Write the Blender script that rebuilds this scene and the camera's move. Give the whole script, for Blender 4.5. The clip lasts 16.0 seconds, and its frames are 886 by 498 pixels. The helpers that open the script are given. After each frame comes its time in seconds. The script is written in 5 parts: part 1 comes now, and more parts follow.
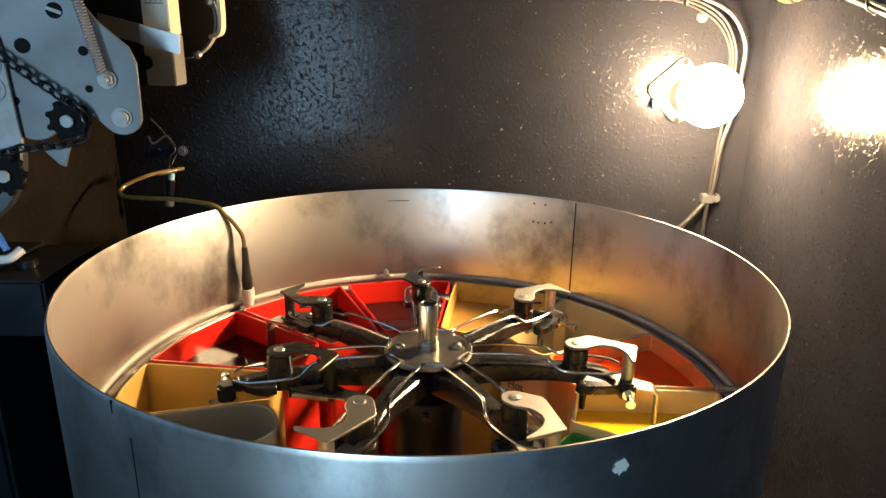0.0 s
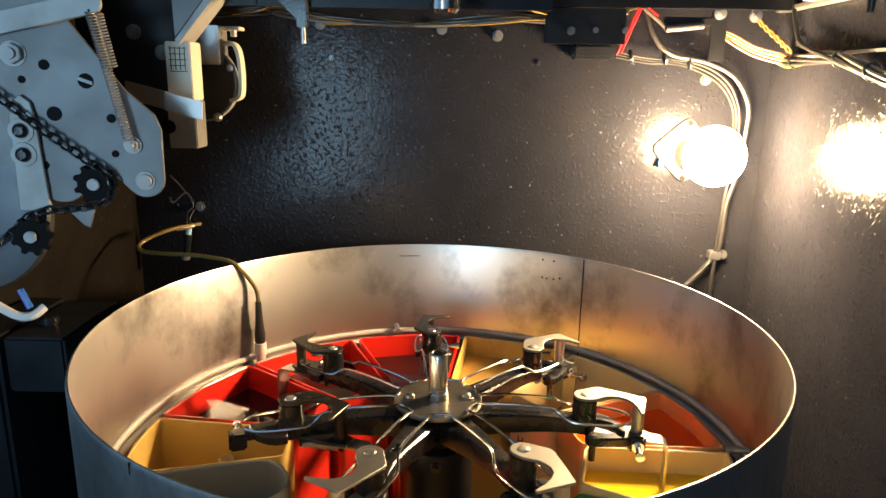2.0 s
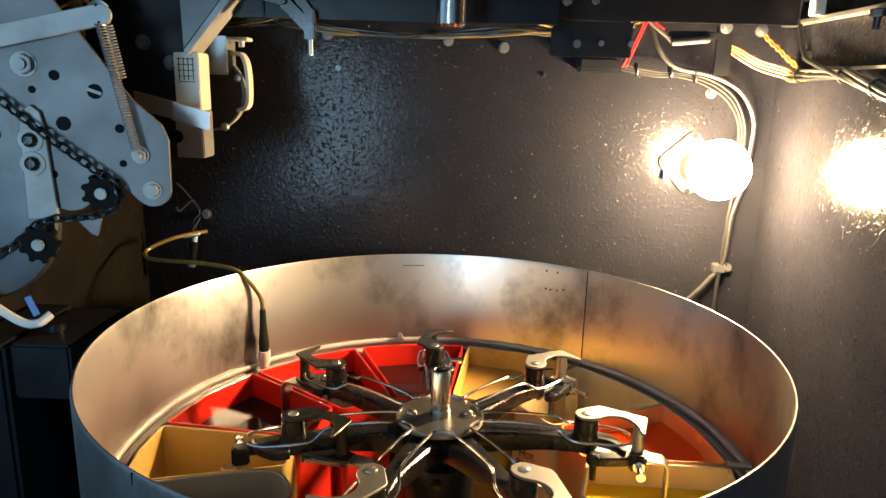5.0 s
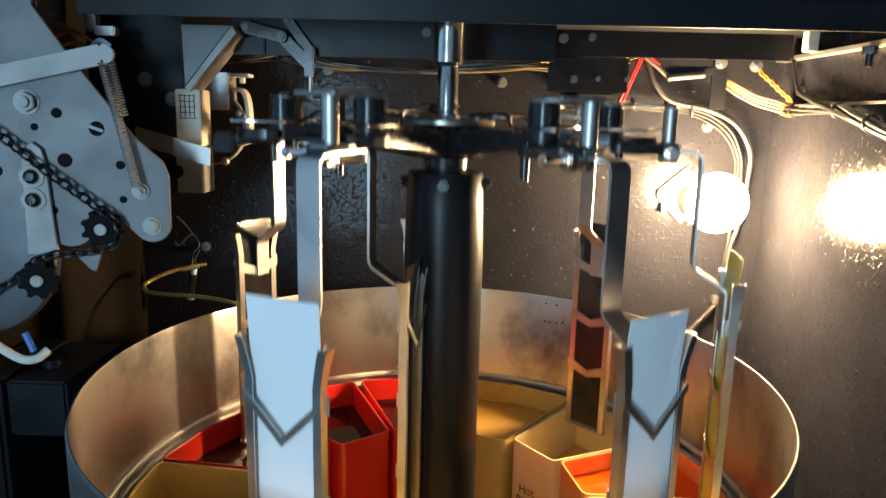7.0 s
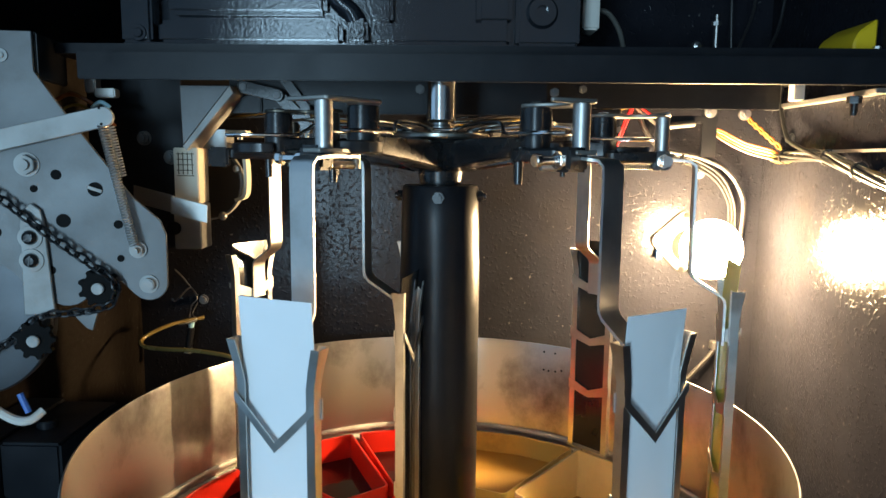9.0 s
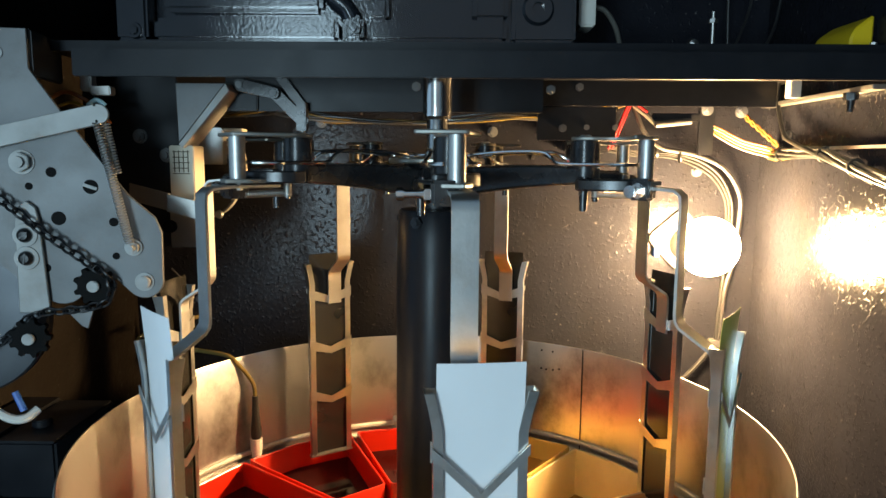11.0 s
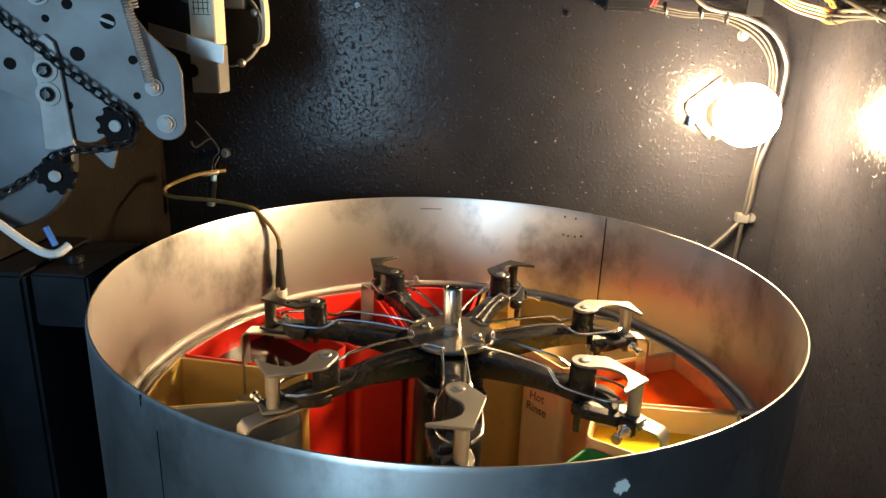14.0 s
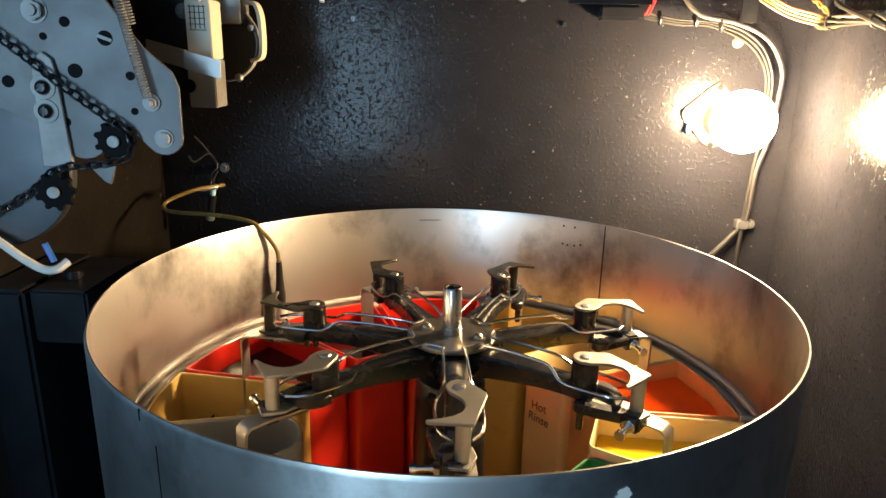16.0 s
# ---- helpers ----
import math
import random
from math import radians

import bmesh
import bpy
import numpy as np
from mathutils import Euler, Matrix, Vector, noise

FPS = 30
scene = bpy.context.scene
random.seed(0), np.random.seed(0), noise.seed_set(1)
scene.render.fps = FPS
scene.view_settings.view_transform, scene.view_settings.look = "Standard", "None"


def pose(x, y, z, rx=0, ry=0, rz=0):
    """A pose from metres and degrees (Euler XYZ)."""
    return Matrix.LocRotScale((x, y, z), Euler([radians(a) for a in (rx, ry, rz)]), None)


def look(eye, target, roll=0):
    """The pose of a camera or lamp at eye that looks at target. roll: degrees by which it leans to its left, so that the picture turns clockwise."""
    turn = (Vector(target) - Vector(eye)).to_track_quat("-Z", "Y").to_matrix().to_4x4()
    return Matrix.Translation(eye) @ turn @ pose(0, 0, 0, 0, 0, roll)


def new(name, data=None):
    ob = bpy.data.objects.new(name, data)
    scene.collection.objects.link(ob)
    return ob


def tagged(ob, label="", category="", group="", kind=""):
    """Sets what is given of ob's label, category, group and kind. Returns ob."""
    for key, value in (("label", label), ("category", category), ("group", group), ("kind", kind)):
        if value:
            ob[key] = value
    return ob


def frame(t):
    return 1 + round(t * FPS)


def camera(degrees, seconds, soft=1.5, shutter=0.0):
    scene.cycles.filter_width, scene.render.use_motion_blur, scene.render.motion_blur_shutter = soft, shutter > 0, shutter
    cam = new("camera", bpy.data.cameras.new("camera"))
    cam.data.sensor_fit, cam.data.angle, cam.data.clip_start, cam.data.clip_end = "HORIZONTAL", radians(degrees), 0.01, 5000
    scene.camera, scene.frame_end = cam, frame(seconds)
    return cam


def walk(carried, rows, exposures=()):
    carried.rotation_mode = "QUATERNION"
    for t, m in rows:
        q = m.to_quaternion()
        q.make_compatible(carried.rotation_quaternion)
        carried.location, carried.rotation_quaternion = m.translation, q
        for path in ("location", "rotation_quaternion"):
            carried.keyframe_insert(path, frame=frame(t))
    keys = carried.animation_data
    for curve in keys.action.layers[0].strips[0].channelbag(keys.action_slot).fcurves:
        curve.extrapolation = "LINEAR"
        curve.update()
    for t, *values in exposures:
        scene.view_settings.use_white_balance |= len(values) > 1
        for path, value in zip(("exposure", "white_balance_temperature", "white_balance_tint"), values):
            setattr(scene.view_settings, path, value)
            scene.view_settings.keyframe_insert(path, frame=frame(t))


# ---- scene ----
from math import cos, sin, pi

# The rim of the steel drum lies at height H; the drum's axis is the origin.
H = 0.40
cam = camera(66.35, 16.0, soft=1.5, shutter=0.5)
ROWS = [
    (0.0, 0.0075, -0.4862, 0.1636, -0.53, -17.60, -0.87),
    (0.5, 0.0046, -0.4898, 0.1646, -0.51, -16.54, -0.70),
    (1.0, 0.0067, -0.4899, 0.1658, -0.34, -15.57, -0.71),
    (1.5, 0.0088, -0.4932, 0.1738, -0.22, -14.70, -0.75),
    (2.0, 0.0071, -0.4949, 0.1779, 0.37, -13.83, -0.95),
    (2.5, 0.0064, -0.4959, 0.1793, 0.63, -13.61, -1.04),
    (3.0, 0.0089, -0.4964, 0.1778, 0.70, -13.54, -0.85),
    (3.5, 0.0104, -0.4967, 0.1771, 0.73, -13.46, -0.81),
    (4.0, 0.0079, -0.4961, 0.1817, 0.73, -13.50, -1.14),
    (6.5, 0.0096, -0.4960, 0.1844, 1.05, -11.95, -1.56),
    (7.0, 0.0096, -0.4957, 0.1888, 0.97, -11.03, -1.38),
    (7.5, 0.0106, -0.4936, 0.1923, 0.92, -9.97, -1.19),
    (8.0, 0.0107, -0.4937, 0.1969, 0.94, -8.68, -0.93),
    (8.5, 0.0121, -0.4964, 0.2010, 0.92, -7.80, -0.84),
    (9.0, 0.0128, -0.4970, 0.1986, 0.82, -7.56, -0.53),
    (11.5, 0.0151, -0.4960, 0.1939, 0.73, -7.43, -0.41),
    (12.0, 0.0140, -0.4952, 0.1924, 0.98, -7.45, -0.69),
    (12.5, 0.0119, -0.4993, 0.1936, 1.63, -7.64, -1.12),
    (12.7, 0.0127, -0.5009, 0.1903, 2.09, -7.63, -1.37),
    (12.8, 0.0132, -0.5017, 0.1887, 2.30, -7.68, -1.50),
    (12.9, 0.0136, -0.5025, 0.1870, 2.53, -8.34, -1.61),
    (13.0, 0.0140, -0.5033, 0.1854, 2.77, -10.17, -1.73),
    (13.1, 0.0152, -0.5018, 0.1828, 2.93, -12.18, -1.75),
    (13.2, 0.0163, -0.5002, 0.1802, 3.08, -14.11, -1.77),
    (13.3, 0.0175, -0.4987, 0.1776, 3.26, -15.47, -1.78),
    (13.4, 0.0186, -0.4971, 0.1750, 3.33, -16.33, -1.80),
    (13.5, 0.0198, -0.4956, 0.1724, 3.40, -16.84, -1.83),
    (14.0, 0.0193, -0.4945, 0.1734, 3.46, -17.47, -2.05),
    (14.5, 0.0206, -0.4949, 0.1718, 3.40, -17.14, -1.63),
    (15.0, 0.0202, -0.4944, 0.1731, 3.31, -17.16, -1.48),
    (15.5, 0.0206, -0.4949, 0.1736, 3.33, -16.89, -1.35),
    (16.0, 0.0214, -0.4947, 0.1720, 3.31, -16.43, -1.17),
]
walk(cam, [(t, pose(x, y, H + z, 90 + pitch, roll, yaw)) for t, x, y, z, yaw, pitch, roll in ROWS],
     exposures=[(0.0, 0.51, 6650, 10), (6.3, 0.52, 6700, 10), (7.0, 0.59, 6850, 10), (9.2, 0.68, 6950, 10), (11.3, 0.68, 7900, 12), (12.3, 0.66, 7400, 12), (13.5, 0.53, 6700, 10), (16.0, 0.52, 6650, 10)])

# ---- world and light ----
BULB_POWER = 520.0
WINDOW_WATTS = 12.5
world = bpy.data.worlds.new("world")
scene.world = world
world.use_nodes = True
world.node_tree.nodes["Background"].inputs[0].default_value = (0.18, 0.35, 0.57, 1)
world.node_tree.nodes["Background"].inputs[1].default_value = 0.85
# daylight of the room's window behind the open booth; the upper lamp is added for the casting's reflections
def window_light(size_y, watts, z, aim):
    lamp = bpy.data.lights.new("window_light", "AREA")
    lamp.shape, lamp.size, lamp.size_y = "RECTANGLE", 0.28, size_y
    lamp.energy, lamp.color = watts, (0.43, 0.73, 1.0)
    new("window_light", lamp).matrix_world = look((-0.48, -1.74, H + z), (-0.04, 0.0, H + aim))


window_light(0.50, WINDOW_WATTS, 0.03, 0.03)
window_light(0.26, WINDOW_WATTS * 0.11, 0.60, 0.20)


# ---- materials ----
def mat(name, base, rough=0.5, metal=0.0, var=0.25, vscale=30.0, stain=0.0, stain_col=(0.1, 0.08, 0.06), sscale=8.0,
        bump=0.0, bscale=200.0, rvar=0.15, coat=0.0, trans=0.0, stretch=(1, 1, 1), random_obj=0.0, spec=0.5, sss=0.0, bump2=0.0, bscale2=50.0, fleck=0.0):
    m = bpy.data.materials.new(name)
    m.use_nodes = True
    nt = m.node_tree
    b = nt.nodes["Principled BSDF"]
    tc = nt.nodes.new("ShaderNodeTexCoord")
    mp = nt.nodes.new("ShaderNodeMapping")
    mp.inputs["Scale"].default_value = stretch
    nt.links.new(tc.outputs["Object"], mp.inputs["Vector"])
    n1 = nt.nodes.new("ShaderNodeTexNoise")
    n1.inputs["Scale"].default_value, n1.inputs["Detail"].default_value = vscale, 6
    nt.links.new(mp.outputs[0], n1.inputs["Vector"])
    lo = [c * (1 - var) for c in base]
    hi = [min(1, c * (1 + var)) for c in base]
    mix = nt.nodes.new("ShaderNodeMix")
    mix.data_type = "RGBA"
    mix.inputs[6].default_value, mix.inputs[7].default_value = (*lo, 1), (*hi, 1)
    nt.links.new(n1.outputs["Fac"], mix.inputs[0])
    col = mix.outputs[2]
    if stain:
        n2 = nt.nodes.new("ShaderNodeTexNoise")
        n2.inputs["Scale"].default_value, n2.inputs["Detail"].default_value = sscale, 8
        n2.inputs["Roughness"].default_value = 0.65
        nt.links.new(mp.outputs[0], n2.inputs["Vector"])
        rp = nt.nodes.new("ShaderNodeMapRange")
        rp.inputs["From Min"].default_value, rp.inputs["From Max"].default_value = 0.5, 0.72
        rp.inputs["To Max"].default_value = stain
        nt.links.new(n2.outputs["Fac"], rp.inputs["Value"])
        mx = nt.nodes.new("ShaderNodeMix")
        mx.data_type = "RGBA"
        mx.inputs[7].default_value = (*stain_col, 1)
        nt.links.new(rp.outputs[0], mx.inputs[0])
        nt.links.new(col, mx.inputs[6])
        col = mx.outputs[2]
    if random_obj:
        oi = nt.nodes.new("ShaderNodeObjectInfo")
        hs = nt.nodes.new("ShaderNodeHueSaturation")
        rr = nt.nodes.new("ShaderNodeMapRange")
        rr.inputs["To Min"].default_value, rr.inputs["To Max"].default_value = 1 - random_obj, 1 + random_obj
        nt.links.new(oi.outputs["Random"], rr.inputs["Value"])
        nt.links.new(rr.outputs[0], hs.inputs["Value"])
        nt.links.new(col, hs.inputs["Color"])
        col = hs.outputs[0]
    # pale flecks: dried splashes and dust, on black paint also glints put into colour
    if fleck:
        nf = nt.nodes.new("ShaderNodeTexNoise")
        nf.inputs["Scale"].default_value, nf.inputs["Detail"].default_value = 210, 3
        nt.links.new(mp.outputs[0], nf.inputs["Vector"])
        fr_ = nt.nodes.new("ShaderNodeMapRange")
        fr_.inputs["From Min"].default_value, fr_.inputs["From Max"].default_value = 0.70, 0.77
        fr_.inputs["To Max"].default_value = fleck
        nt.links.new(nf.outputs["Fac"], fr_.inputs["Value"])
        mf = nt.nodes.new("ShaderNodeMix")
        mf.data_type = "RGBA"
        mf.inputs[7].default_value = (0.22, 0.21, 0.20, 1)
        nt.links.new(fr_.outputs[0], mf.inputs[0])
        nt.links.new(col, mf.inputs[6])
        col = mf.outputs[2]
    nt.links.new(col, b.inputs["Base Color"])
    rr = nt.nodes.new("ShaderNodeMapRange")
    rr.inputs["To Min"].default_value, rr.inputs["To Max"].default_value = max(0.02, rough - rvar), min(1, rough + rvar)
    n3 = nt.nodes.new("ShaderNodeTexNoise")
    n3.inputs["Scale"].default_value, n3.inputs["Detail"].default_value = vscale * 0.6, 5
    nt.links.new(mp.outputs[0], n3.inputs["Vector"])
    nt.links.new(n3.outputs["Fac"], rr.inputs["Value"])
    nt.links.new(rr.outputs[0], b.inputs["Roughness"])
    b.inputs["Metallic"].default_value = metal
    b.inputs["Specular IOR Level"].default_value = spec
    b.inputs["Coat Weight"].default_value = coat
    b.inputs["Transmission Weight"].default_value = trans
    b.inputs["Subsurface Weight"].default_value = sss
    b.inputs["Subsurface Scale"].default_value = 0.01
    if bump:
        n4 = nt.nodes.new("ShaderNodeTexNoise")
        n4.inputs["Scale"].default_value, n4.inputs["Detail"].default_value = bscale, 4
        nt.links.new(mp.outputs[0], n4.inputs["Vector"])
        bp = nt.nodes.new("ShaderNodeBump")
        bp.inputs["Strength"].default_value, bp.inputs["Distance"].default_value = bump, 0.002
        nt.links.new(n4.outputs["Fac"], bp.inputs["Height"])
        if bump2:
            n5 = nt.nodes.new("ShaderNodeTexNoise")
            n5.inputs["Scale"].default_value, n5.inputs["Detail"].default_value, n5.inputs["Roughness"].default_value = bscale2, 2.5, 0.5
            nt.links.new(mp.outputs[0], n5.inputs["Vector"])
            dots = nt.nodes.new("ShaderNodeMapRange")
            dots.inputs["From Min"].default_value, dots.inputs["From Max"].default_value = 0.54, 0.82
            nt.links.new(n5.outputs["Fac"], dots.inputs["Value"])
            few = nt.nodes.new("ShaderNodeTexNoise")
            few.inputs["Scale"].default_value, few.inputs["Detail"].default_value = bscale2 * 0.25, 3
            nt.links.new(mp.outputs[0], few.inputs["Vector"])
            gate = nt.nodes.new("ShaderNodeMapRange")
            gate.inputs["From Min"].default_value, gate.inputs["From Max"].default_value = 0.36, 0.58
            nt.links.new(few.outputs["Fac"], gate.inputs["Value"])
            mul = nt.nodes.new("ShaderNodeMath")
            mul.operation = "MULTIPLY"
            nt.links.new(dots.outputs[0], mul.inputs[0])
            nt.links.new(gate.outputs[0], mul.inputs[1])
            bq = nt.nodes.new("ShaderNodeBump")
            bq.inputs["Strength"].default_value, bq.inputs["Distance"].default_value = bump2, 0.001
            nt.links.new(mul.outputs[0], bq.inputs["Height"])
            nt.links.new(bq.outputs[0], bp.inputs["Normal"])
        nt.links.new(bp.outputs[0], b.inputs["Normal"])
        nt.links.new(bp.outputs[0], b.inputs["Coat Normal"])
    return m


def glow(name, col, strength):
    m = bpy.data.materials.new(name)
    m.use_nodes = True
    b = m.node_tree.nodes["Principled BSDF"]
    b.inputs["Base Color"].default_value = (0.9, 0.9, 0.9, 1)
    b.inputs["Emission Color"].default_value = (*col, 1)
    b.inputs["Emission Strength"].default_value = strength
    return m


BLACK_WALL = mat("black_gloss_paint", (0.0120, 0.0124, 0.0165), 0.165, var=0.3, bump=0.12, bscale=240, rvar=0.05, stain=0.4, stain_col=(0.018, 0.016, 0.015), sscale=14, spec=0.075, bump2=0.55, bscale2=230, fleck=0.45)
DARK_WALL = mat("dark_brown_board", (0.0085, 0.0065, 0.0050), 0.42, var=0.4, vscale=60, bump=0.3, bscale=150, stain=0.5, stain_col=(0.015, 0.012, 0.01), spec=0.15, fleck=0.5)
BLACK_PAINT = mat("black_machine_paint", (0.0075, 0.0082, 0.0105), 0.36, var=0.4, vscale=50, bump=0.03, bscale=300, stain=0.4, stain_col=(0.018, 0.017, 0.017), sscale=40, spec=0.20)
CAST_PAINT = mat("glossy_black_casting", (0.014, 0.016, 0.02), 0.12, var=0.3, bump=0.08, bscale=420, rvar=0.06, coat=0.5)
ROOM_WALL = mat("room_plaster", (0.45, 0.45, 0.44), 0.8, var=0.1, bump=0.2, bscale=60)
FLOOR_MAT = mat("booth_floor_board", (0.06, 0.05, 0.045), 0.6, var=0.3, bump=0.2)
DRUM_STEEL = mat("stained_sheet_steel", (0.51, 0.495, 0.475), 0.36, 1.0, var=0.16, vscale=14, stain=0.95, stain_col=(0.15, 0.135, 0.12), sscale=12, bump=0.02, bscale=300, rvar=0.13, stretch=(1, 1, 0.8))
RING_STEEL = mat("dull_ring_steel", (0.58, 0.56, 0.52), 0.5, 0.35, var=0.15, vscale=40, stain=0.4, stain_col=(0.2, 0.16, 0.12), sscale=30)
RAIL_STEEL = mat("bright_rail_steel", (0.58, 0.57, 0.54), 0.33, 1.0, var=0.15, vscale=60, stain=0.4, stain_col=(0.22, 0.17, 0.11), sscale=45, rvar=0.10)
STEEL = mat("worn_steel", (0.50, 0.49, 0.47), 0.42, 1.0, var=0.15, vscale=60, stain=0.3, stain_col=(0.25, 0.2, 0.15), sscale=50, bump=0.05, bscale=600)
CHROME = mat("polished_steel", (0.72, 0.71, 0.69), 0.16, 1.0, var=0.08, vscale=80, rvar=0.08)
DARK_STEEL = mat("blackened_steel", (0.06, 0.055, 0.045), 0.3, 0.8, var=0.3, vscale=60, stain=0.4, stain_col=(0.15, 0.12, 0.08), sscale=60)
FEED_LIGHT = mat("dull_zinc", (0.30, 0.30, 0.29), 0.58, 0.35, var=0.15, vscale=50, stain=0.35, stain_col=(0.16, 0.14, 0.11), sscale=30, bump=0.05, bscale=400)
FEED_STEEL = mat("grey_zinc_plate", (0.108, 0.110, 0.112), 0.50, 0.4, var=0.25, vscale=26, stain=0.6, stain_col=(0.075, 0.066, 0.058), sscale=24, bump=0.05, bscale=400)
WHEEL_STEEL = mat("blue_grey_wheel_steel", (0.050, 0.055, 0.062), 0.45, 0.5, var=0.3, vscale=30, stain=0.5, stain_col=(0.03, 0.028, 0.026), sscale=20)
PLATE_STEEL = mat("brushed_plate_steel", (0.30, 0.29, 0.265), 0.52, 0.9, var=0.15, vscale=40, stain=0.25, stain_col=(0.22, 0.18, 0.14), sscale=20, bump=0.05, bscale=400)
ROD_STEEL = mat("scuffed_rod_steel", (0.46, 0.455, 0.44), 0.27, 1.0, var=0.25, vscale=70, stain=0.5, stain_col=(0.18, 0.16, 0.13), sscale=60)
HUB_STEEL = mat("worn_hub_steel", (0.32, 0.30, 0.26), 0.34, 0.95, var=0.25, vscale=60, stain=0.6, stain_col=(0.10, 0.085, 0.06), sscale=45, bump=0.05, bscale=500)
ARM_BLACK = mat("worn_black_enamel", (0.010, 0.010, 0.011), 0.27, 0.0, var=0.4, vscale=70, stain=0.28, stain_col=(0.07, 0.066, 0.062), sscale=60, bump=0.03, bscale=300)
# matt black; on the flat hole discs it stands for the shade inside
HOLE_BLACK = mat("matt_black", (0.006, 0.006, 0.006), 0.6, var=0.2, spec=0.05)
CHAIN_BLACK = mat("oiled_chain_steel", (0.012, 0.012, 0.013), 0.34, 0.2, var=0.3, vscale=200, spec=0.25)
RED_TANK = mat("red_tank_plastic", (0.62, 0.022, 0.012), 0.32, var=0.15, vscale=20, stain=0.2, stain_col=(0.3, 0.01, 0.01), coat=0.15, sss=0.05)
YELLOW_TANK = mat("yellowed_tank_plastic", (0.60, 0.405, 0.11), 0.36, var=0.14, vscale=18, stain=0.75, stain_col=(0.24, 0.14, 0.045), sscale=17, sss=0.08)
CREAM_TANK = mat("cream_tank_plastic", (0.70, 0.56, 0.30), 0.36, var=0.12, vscale=18, stain=0.35, stain_col=(0.45, 0.28, 0.1), sscale=14, sss=0.08)
ORANGE_TANK = mat("orange_stained_tank_plastic", (0.72, 0.36, 0.12), 0.36, var=0.2, vscale=14, stain=0.6, stain_col=(0.7, 0.12, 0.03), sscale=9, sss=0.08)
GREY_TANK = mat("grey_tank_plastic", (0.16, 0.17, 0.165), 0.4, var=0.15, vscale=18, stain=0.3, stain_col=(0.15, 0.14, 0.11))
GREEN_TANK = mat("green_tank_plastic", (0.03, 0.22, 0.07), 0.35, var=0.15, vscale=20)
LIQ_DARK = mat("dark_developer", (0.03, 0.008, 0.008), 0.08, var=0.2, bump=0.1, bscale=40, rvar=0.03, spec=0.25)
LIQ_YELLOW = mat("yellow_fixer", (0.75, 0.50, 0.02), 0.06, var=0.1, bump=0.1, bscale=40, rvar=0.02)
LIQ_ORANGE = mat("orange_bleach", (0.85, 0.085, 0.006), 0.06, var=0.1, bump=0.1, bscale=40, rvar=0.02)
LIQ_AMBER = mat("amber_rinse", (0.45, 0.26, 0.06), 0.06, var=0.1, bump=0.1, bscale=40, rvar=0.02)
PAPER = mat("glossy_photo_paper", (0.80, 0.80, 0.80), 0.22, var=0.03, vscale=30, rvar=0.05)
FILM_DARK = mat("wet_dark_print", (0.018, 0.017, 0.015), 0.12, var=0.4, vscale=40, rvar=0.05)
FILM_GREEN = mat("yellow_green_print_back", (0.42, 0.44, 0.08), 0.3, var=0.15, vscale=30)
BLUE_PL = mat("blue_plastic", (0.012, 0.10, 0.38), 0.4)
CYAN_PL = mat("pale_blue_plastic", (0.35, 0.6, 0.68), 0.4)
RED_WIRE = mat("red_wire", (0.5, 0.015, 0.02), 0.4)
ORANGE_WIRE = mat("orange_wire", (0.26, 0.07, 0.010), 0.4)
YELLOW_WIRE = mat("yellow_wire", (0.17, 0.11, 0.012), 0.4)
GREEN_WIRE = mat("green_wire", (0.05, 0.3, 0.08), 0.4)
WHITE_WIRE = mat("white_wire", (0.085, 0.080, 0.070), 0.4, var=0.1)
GREY_WIRE = mat("grey_cable", (0.020, 0.019, 0.019), 0.42, var=0.1)
BLACK_WIRE = mat("black_cable", (0.015, 0.015, 0.015), 0.35)
AMBER_TUBE = mat("amber_plastic_tube", (0.17, 0.115, 0.035), 0.22, var=0.2, vscale=60)
WHITE_PL = mat("white_plastic", (0.62, 0.59, 0.53), 0.4, var=0.06)
YELLOW_CASE = mat("yellow_housing", (0.75, 0.48, 0.02), 0.4, var=0.1)
LABEL_MAT = mat("cream_paper_label", (0.52, 0.47, 0.37), 0.6, var=0.1)
INK = mat("dark_ink", (0.06, 0.035, 0.02), 0.6)
MOTOR_BROWN = mat("brown_black_enamel", (0.035, 0.029, 0.022), 0.45, var=0.25, vscale=50, bump=0.03, bscale=200)
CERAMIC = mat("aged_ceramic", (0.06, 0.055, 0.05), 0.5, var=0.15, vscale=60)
BULB_GLASS = glow("glowing_bulb", (1.0, 0.70, 0.38), BULB_POWER)


# ---- mesh helpers ----
def B():
    return bmesh.new()


def part(name, bm, material, parent=None, label="", smooth=None, at=None):
    me = bpy.data.meshes.new(name)
    bmesh.ops.recalc_face_normals(bm, faces=bm.faces)
    bm.to_mesh(me)
    bm.free()
    me.materials.append(material)
    if smooth is None or smooth:
        for p in me.polygons:
            p.use_smooth = True
        me.set_sharp_from_angle(angle=radians(smooth or 35))
    ob = new(name, me)
    if parent:
        ob.parent = parent
    if at is not None:
        ob.matrix_basis = at
    if label:
        ob["label"] = label
    return ob


def thing(name, m, label, category, group=""):
    e = new(name)
    e.empty_display_size = 0.02
    e.matrix_basis = m
    return tagged(e, label, category, group)


